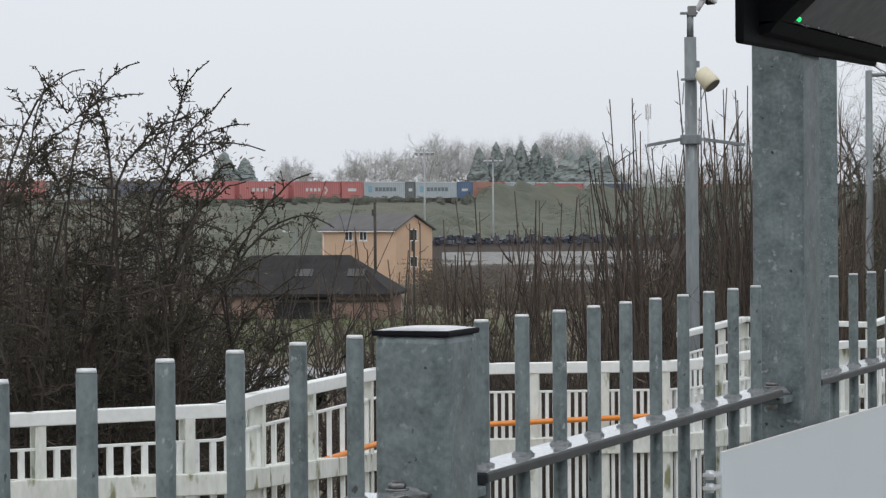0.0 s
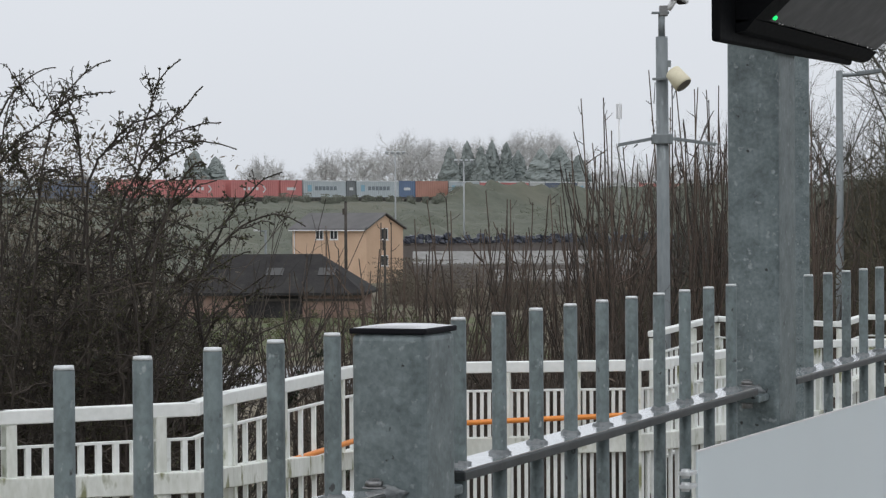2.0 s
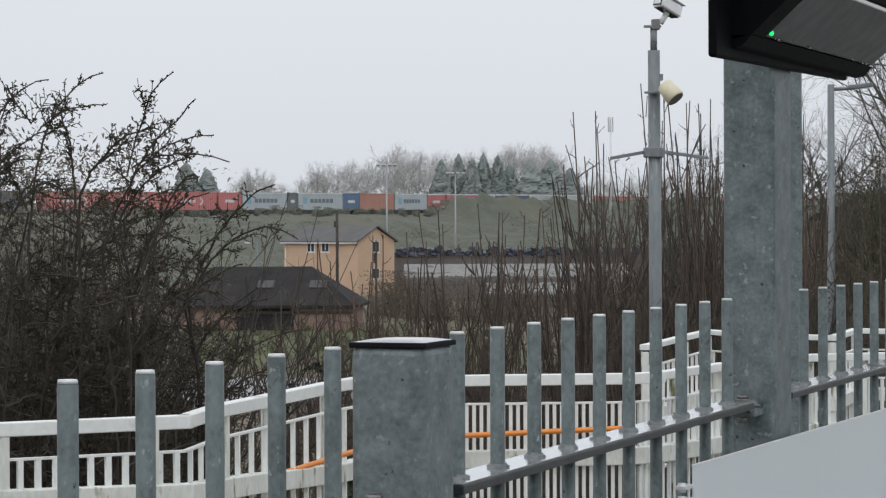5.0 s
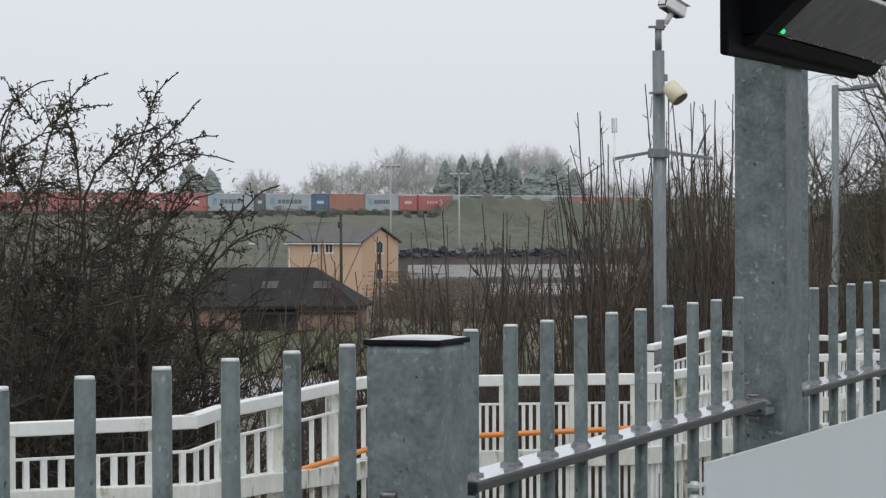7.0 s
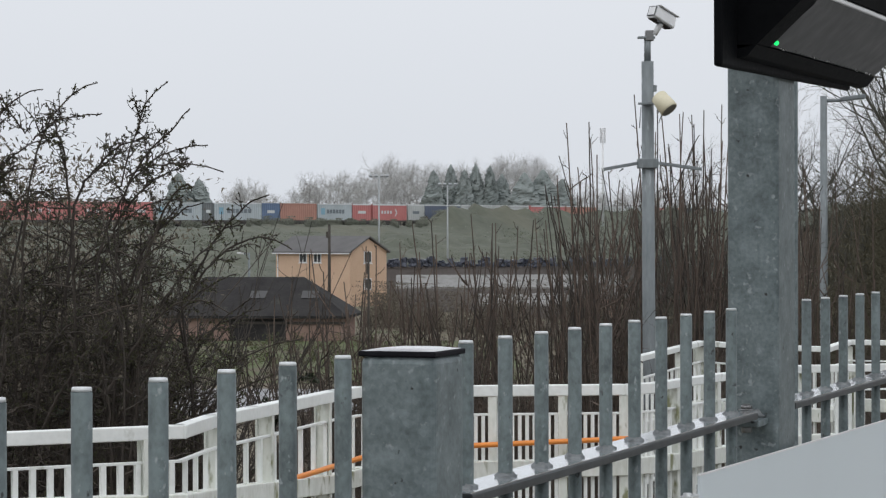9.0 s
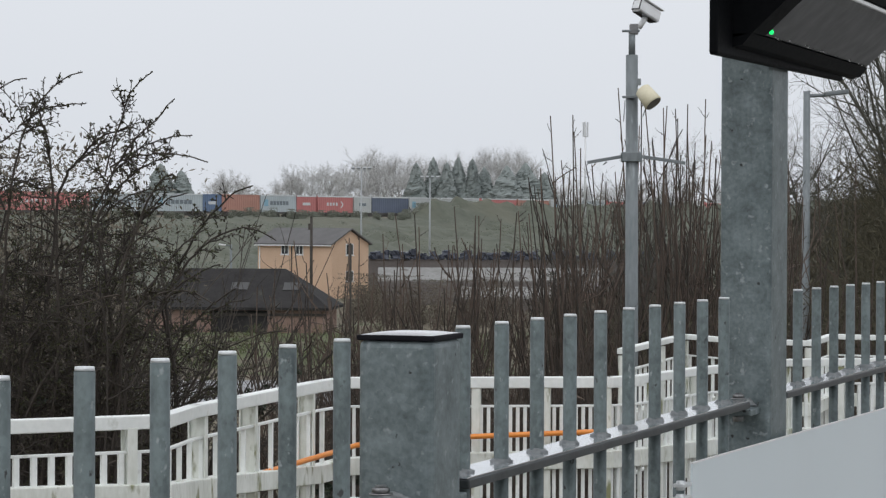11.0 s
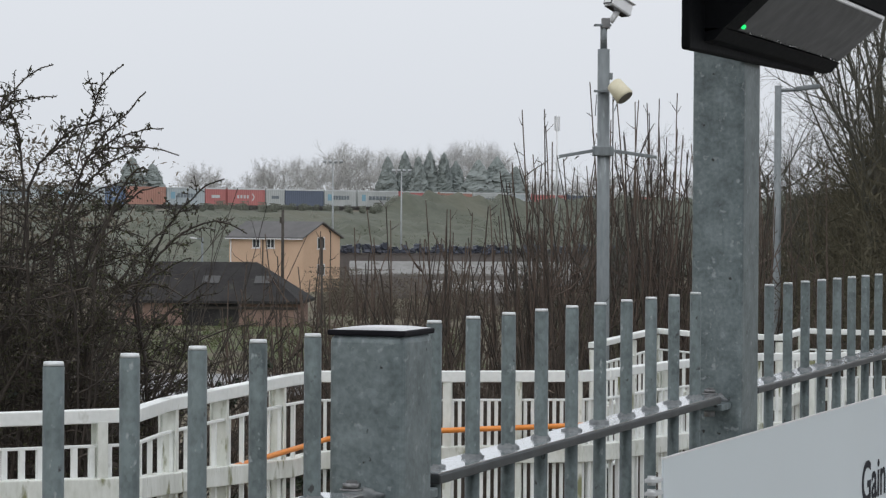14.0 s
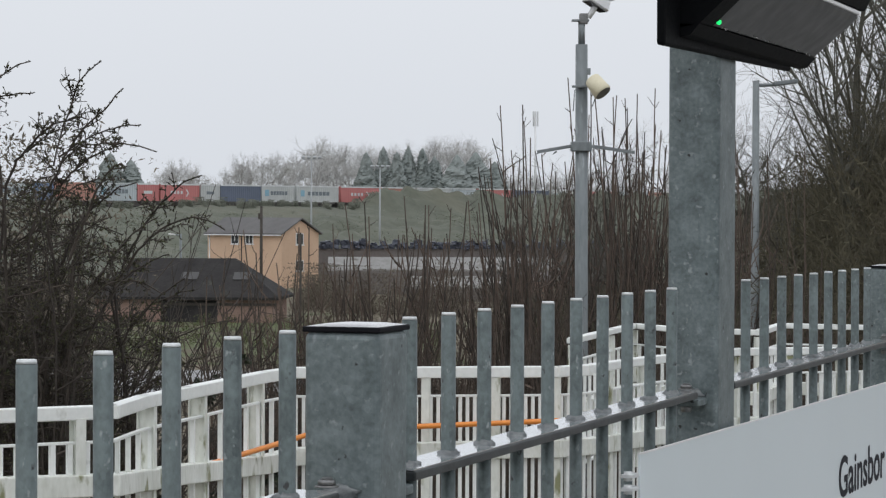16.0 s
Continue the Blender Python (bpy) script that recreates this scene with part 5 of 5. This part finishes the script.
    def stout(lines, least):
        return [[(p, max(r, least)) for p, r in g] for g in lines]

    for g in stems + leaders:
        vs, fs = tubes([g], 6)
        data_part("stem", vs, fs, BARK, ob, smooth=True)
    vs, fs = tubes(stout(boughs + laterals, 0.0038), 4)
    tagged(data_part("branchwork", vs, fs, BARK, ob), kind="stuff")
    vs, fs = tubes(stout(mains, 0.0035), 4)
    tagged(data_part("inner_branchwork", vs, fs, HEDGE_TWIG, ob), kind="stuff")
    vs, fs = tubes(stout(twigs, 0.0032), 3)
    tagged(data_part("twig_growth", vs, fs, BARK, ob), kind="stuff")
    vs, fs = tubes(stout(spurs, 0.0045), 3)
    tagged(data_part("spur_growth", vs, fs, BARK, ob), kind="stuff")
    # leaf buds open in tufts at the spur ends
    vs, fs = [], []
    for g in spurs:
        if rng.random() < 0.75:
            for _ in range(rng.choice((2, 3, 4))):
                p = g[-1][0] + stray(rng, 0.004)
                a, b = stray(rng, 1).normalized(), stray(rng, 1).normalized()
                c, z = a.cross(b).normalized(), rng.uniform(0.007, 0.014)
                k = len(vs)
                vs += [p - a * z, p + b * z * 0.6 + c * z * 0.3, p + a * z, p - b * z * 0.6 + c * z * 0.3]
                fs += [(k, k + 1, k + 2), (k, k + 2, k + 3)]
    tagged(data_part("bud_growth", vs, fs, BUD, ob, "half-open olive leaf buds"), kind="stuff")


def evergreen(a, d, z, rx, rz, count, seed, label):
    """A shaggy evergreen: limbs clothed in small leaves."""
    rng = random.Random(seed)
    ob = thing("evergreen_bush", M(a, d, z), label, "bush")
    lines = []
    for _ in range(16):
        lines.append(limb(rng, Vector((rng.uniform(-0.3, 0.3) * rx, rng.uniform(-0.3, 0.3) * rx, 0)), Vector((rng.uniform(-0.2, 0.2), rng.uniform(-0.2, 0.2), 1)), rz * rng.uniform(0.6, 0.95), 0.03, 8, 0.12))
    side = []
    for g in lines:
        side += fork(rng, [], g, 16, rx * 0.6, 0.010, 5, 0.2, 60, 0.0, 0.1)
    vs, fs = tubes(lines + side, 3)
    data_part("stem_growth", vs, fs, BARK, ob)
    vs, fs = leaflets(rng, side, count, 0.038)
    data_part("leaf_growth", vs, fs, IVY, ob, "dense dark evergreen leaves")


def coppice(a, d, tops, seed, mat=None):
    """A stool of slender winter shoots that fork and sweep upwards; tops: (offset, height reached)."""
    rng = random.Random(seed)
    z = terrain(a, d)
    ob = thing("coppice_stool", M(a, d, z), "clump of upright reddish-brown leafless shoots", "sapling clump", "clumps of winter shoots")
    stems, twigs, nodes = [], [], []

    def rise(p, out, height, r, steps):
        """Leaves sideways, then bends up; ends at the given height."""
        g, n = [], height - p.z
        bend, sway, push = rng.uniform(0.45, 0.85), 0.0, 0.0
        for i in range(steps + 1):
            f = i / steps
            push = push * 0.75 + rng.gauss(0, 0.010)
            sway += push
            g.append((p + out * (f ** bend) + Vector((sway, rng.gauss(0, 0.012), n * f)), r * (1 - f) + 0.0080 * f))
        return g

    for off, h in tops:
        hh = h - z
        g = rise(Vector((off * 0.45, rng.uniform(-0.35, 0.35), -0.1)), Vector((off * 0.65 + rng.gauss(0, 0.36), rng.gauss(0, 0.15), 0)), hh, rng.uniform(0.019, 0.031), 16)
        stems.append(g)
        for _ in range(rng.choice((3, 4))):
            i = rng.randrange(4, 13)
            p = g[i][0]
            side = Vector((rng.choice((-1, 1)) * rng.uniform(0.18, 0.70), rng.gauss(0, 0.12), 0))
            b = rise(p, side, p.z + (hh - p.z) * rng.uniform(0.35, 0.88), min(0.018, g[i][1] * 0.85), 9)
            twigs.append(b)
            for _ in range(rng.choice((0, 1, 2))):
                q = b[rng.randrange(2, 7)][0]
                twigs.append(rise(q, Vector((rng.choice((-1, 1)) * rng.uniform(0.08, 0.32), rng.gauss(0, 0.08), 0)), q.z + (hh - q.z) * rng.uniform(0.2, 0.6), 0.012, 6))
        twigs += fork(rng, [], g, 9, 0.30, 0.0095, 5, 0.10, 52, 0.07, 0.15)
    for g in stems + twigs:
        nodes += fork(rng, [], g, 7, 0.034, 0.011, 1, 0.1, 40, 0.1, 0.25)
    for g in stems:
        vs, fs = tubes([g], 5)
        data_part("stem", vs, fs, mat or SHOOT, ob, smooth=True)
    vs, fs = tubes(twigs + nodes, 3)
    tagged(data_part("shoot_growth", vs, fs, mat or SHOOT, ob), kind="stuff")


def brush(name, label, mat, spots, seed, per, length, r=0.006, lean=0.35):
    """Dense thin twigs in clumps, one object."""
    rng = random.Random(seed)
    lines = []
    for a, d, h in spots:
        z = terrain(a, d)
        for _ in range(per):
            p = V(a + rng.gauss(0, 0.5), d + rng.gauss(0, 0.5), z)
            lines.append(limb(rng, p, Vector((rng.gauss(0, lean), rng.gauss(0, lean), 1)), h * rng.uniform(0.5, 1.1), r * 1.6, 6, 0.16, 0, 0.3))
    more = []
    for g in lines:
        more += fork(rng, [], g, 6, length, r, 4, 0.2, 45, 0.03, 0.2)
    vs, fs = tubes(lines + more, 3)
    tagged(data_part(name, vs, fs, mat), label, "undergrowth", kind="stuff")


def bare_tree(a, d, h, seed, spread, label, tr=0.22):
    rng = random.Random(seed)
    ob = thing("bare_tree", M(a, d, terrain(a, d)), label, "tree", "bare trees on the bank")
    tr *= 0.72
    trunk = limb(rng, Vector((0, 0, -0.4)), Vector((rng.uniform(-0.05, 0.05), 0, 1)), h * 0.85, tr, 10, 0.045, 0.02, 0.2)
    mains = fork(rng, [], trunk, 19, h * 0.58, tr * 0.45, 10, 0.07, 34 * spread, 0.05, 0.16)
    subs, fine, tips = [], [], []
    for g in mains + [trunk]:
        subs += fork(rng, [], g, 6, h * 0.24, tr * 0.16, 6, 0.13, 42, 0.04, 0.2)
    for g in subs:
        fine += fork(rng, [], g, 6, h * 0.11, tr * 0.065, 4, 0.16, 42, 0.03, 0.15)
    for g in fine:
        tips += fork(rng, [], g, 2, h * 0.05, tr * 0.035, 3, 0.18, 42, 0.02, 0.15)
    vs, fs = tubes([trunk] + mains, 7)
    data_part("trunk", vs, fs, TREE_BARK, ob, smooth=True)
    vs, fs = tubes(subs, 4)
    tagged(data_part("branchwork", vs, fs, TREE_BARK, ob), kind="stuff")
    vs, fs = tubes(fine + tips, 3)
    tagged(data_part("twig_growth", vs, fs, TREE_BARK, ob), kind="stuff")


rng = random.Random(50)
hawthorn()
for a, d, h, seed in ((8.6, 124, 8.5, 102), (9.4, 112, 9.0, 103), (10.4, 121, 10.5, 104), (11.2, 126, 11.0, 106)):
    bare_tree(a, d, h, seed, 1.15, "bare winter tree at the foot of the slope", 0.13)
copse = [(d * rng.uniform(0.066, 0.098), d) for d in (rng.uniform(98, 128) for _ in range(48))]
brush("copse_thicket", "olive-brown leafless thicket below the bare trees", THICKET, [(a, d, rng.uniform(3.5, 6.2)) for a, d in copse], 78, 10, 1.1, 0.014)
evergreen(-4.3, 25.5, -3.4, 1.3, 4.4, 9000, 41, "dark ivy-clad evergreen bush inside the hawthorn thicket")
evergreen(-3.3, 27.5, -3.4, 0.9, 4.5, 15000, 42, "dark evergreen bush behind the hawthorn twigs")
evergreen(-3.1, 18.5, -2.7, 0.8, 2.7, 6000, 43, "low dark evergreen bush behind the white railing")
rng = random.Random(51)
# (across, away, tallest shoot) for each stool
STOOLS = [(-1.9, 38, 0.6), (-1.5, 36, 0.9), (-1.1, 38, 1.2), (-0.7, 36, 1.3), (-0.3, 38, 1.5), (0.1, 37, 1.6), (0.5, 36, 1.7), (0.9, 39, 1.9), (1.3, 37, 1.8), (1.6, 36, 2.0), (2.0, 38, 2.35), (2.3, 36, 2.7), (2.7, 39, 3.1), (3.0, 37, 3.3), (3.3, 36, 3.5), (3.7, 38, 3.6), (4.0, 37, 3.6), (4.4, 39, 3.4), (4.9, 38, 3.3), (5.6, 39, 3.0), (6.4, 40, 2.8)]
for k, (a, d, top) in enumerate(STOOLS):
    n = 6 if a < 2.2 else 7
    coppice(a, d, [(rng.gauss(0, 0.45), top + (-0.05 if a > 1.5 else 0.12) - (1.9 if a > 1.5 else 1.1) * rng.random() ** 1.4) for _ in range(n)], 60 + k)
near = [(rng.uniform(-2.2, 8.5), rng.uniform(29, 44), 0) for _ in range(330)]
near = [(a, d, _) for a, d, _ in near if a > -0.030 * d]
near = [(a, d, 1.61 - rng.uniform(0.018, 0.050) * d - terrain(a, d)) for a, d, _ in near]
brush("brushwood", "dense red-brown leafless brushwood below the saplings", TWIG_RED, near, 71, 9, 0.8, 0.006)
far = [(rng.uniform(-9, 16), rng.uniform(55, 105)) for _ in range(260)]
far = [(a, d) for a, d in far if a > -0.047 * d]
brush("valley_thicket", "brown leafless thicket at the foot of the slope", TWIG_RED, [(a, d, rng.uniform(1.8, 3.2)) for a, d in far], 72, 10, 0.9, 0.012)
left = [(a, d) for a, d in ((rng.uniform(-5.8, -2.6), rng.uniform(24, 30)) for _ in range(290)) if a < -0.116 * d]
brush("hedge_bottom", "dark tangled undergrowth in the hawthorn hedge", HEDGE_TWIG, [(a, d, rng.uniform(3.6, 5.1)) for a, d in left], 73, 12, 0.6, 0.008, lean=0.16)
bank = [(rng.uniform(7.5, 22), rng.uniform(58, 100)) for _ in range(620)]
brush("bank_thicket", "olive-brown leafless thicket on the wooded bank", THICKET, [(a, d, rng.uniform(3.0, 5.6)) for a, d in bank if a > d * 0.09], 74, 10, 1.1, 0.014)
scatter("bank_undergrowth", THICKET, "olive-brown undergrowth filling the wooded bank", "undergrowth", [(a, d, rng.uniform(2.4, 4.2)) for a, d in bank if a > d * 0.095], 0.15, 75, per=170, squash=0.72, slim=0.09)
scatter("hedge_litter", SCRUB_BROWN, "dark leaf litter and dead twigs caught in the hedge", "undergrowth", [(a, d, rng.uniform(1.3, 2.2)) for a, d in left if a < -0.13 * d], 0.034, 76, per=800, squash=1.5, slim=0.3)
scatter("brush_litter", TWIG_RED, "brown dead stalks among the saplings", "undergrowth", [(a, d, rng.uniform(1.4, 2.4)) for a, d in ((rng.uniform(-2.8, 9), rng.uniform(34, 50)) for _ in range(230)) if a > -0.025 * d], 0.16, 77, per=110, squash=0.8, slim=0.10)
for a, d, h, seed, spread, tr in ((15.4, 80, 13.0, 81, 1.25, 0.22), (12.8, 92, 10.0, 82, 1.3, 0.16), (18.2, 88, 13.5, 83, 1.2, 0.2), (13.6, 72, 9.0, 84, 1.3, 0.14), (10.9, 96, 8.5, 85, 1.3, 0.14), (20.5, 98, 14.0, 86, 1.1, 0.22), (16.2, 74, 9.5, 87, 1.3, 0.14), (12.0, 84, 7.5, 88, 1.3, 0.12), (14.6, 96, 11, 89, 1.3, 0.16), (13.2, 78, 7.5, 94, 1.4, 0.12)):
    bare_tree(a, d, h, seed, spread, "tall bare winter tree on the wooded bank", tr)


# ---- what moves ----
def motions():
    """The train rolls slowly along the line towards the near end."""
    rows = []
    for t in (0.0, 2.0, 4.0, 6.0, 8.0, 10.0, 12.0, 14.0, 16.0):
        s = -1.4 - (4.115 * t + 0.5 * 0.113 * t * t)
        rows.append((t, M(TRACK[0] + ALONG[0] * s, TRACK[1] + ALONG[1] * s, 0, 52)))
    walk(train, rows)


motions()
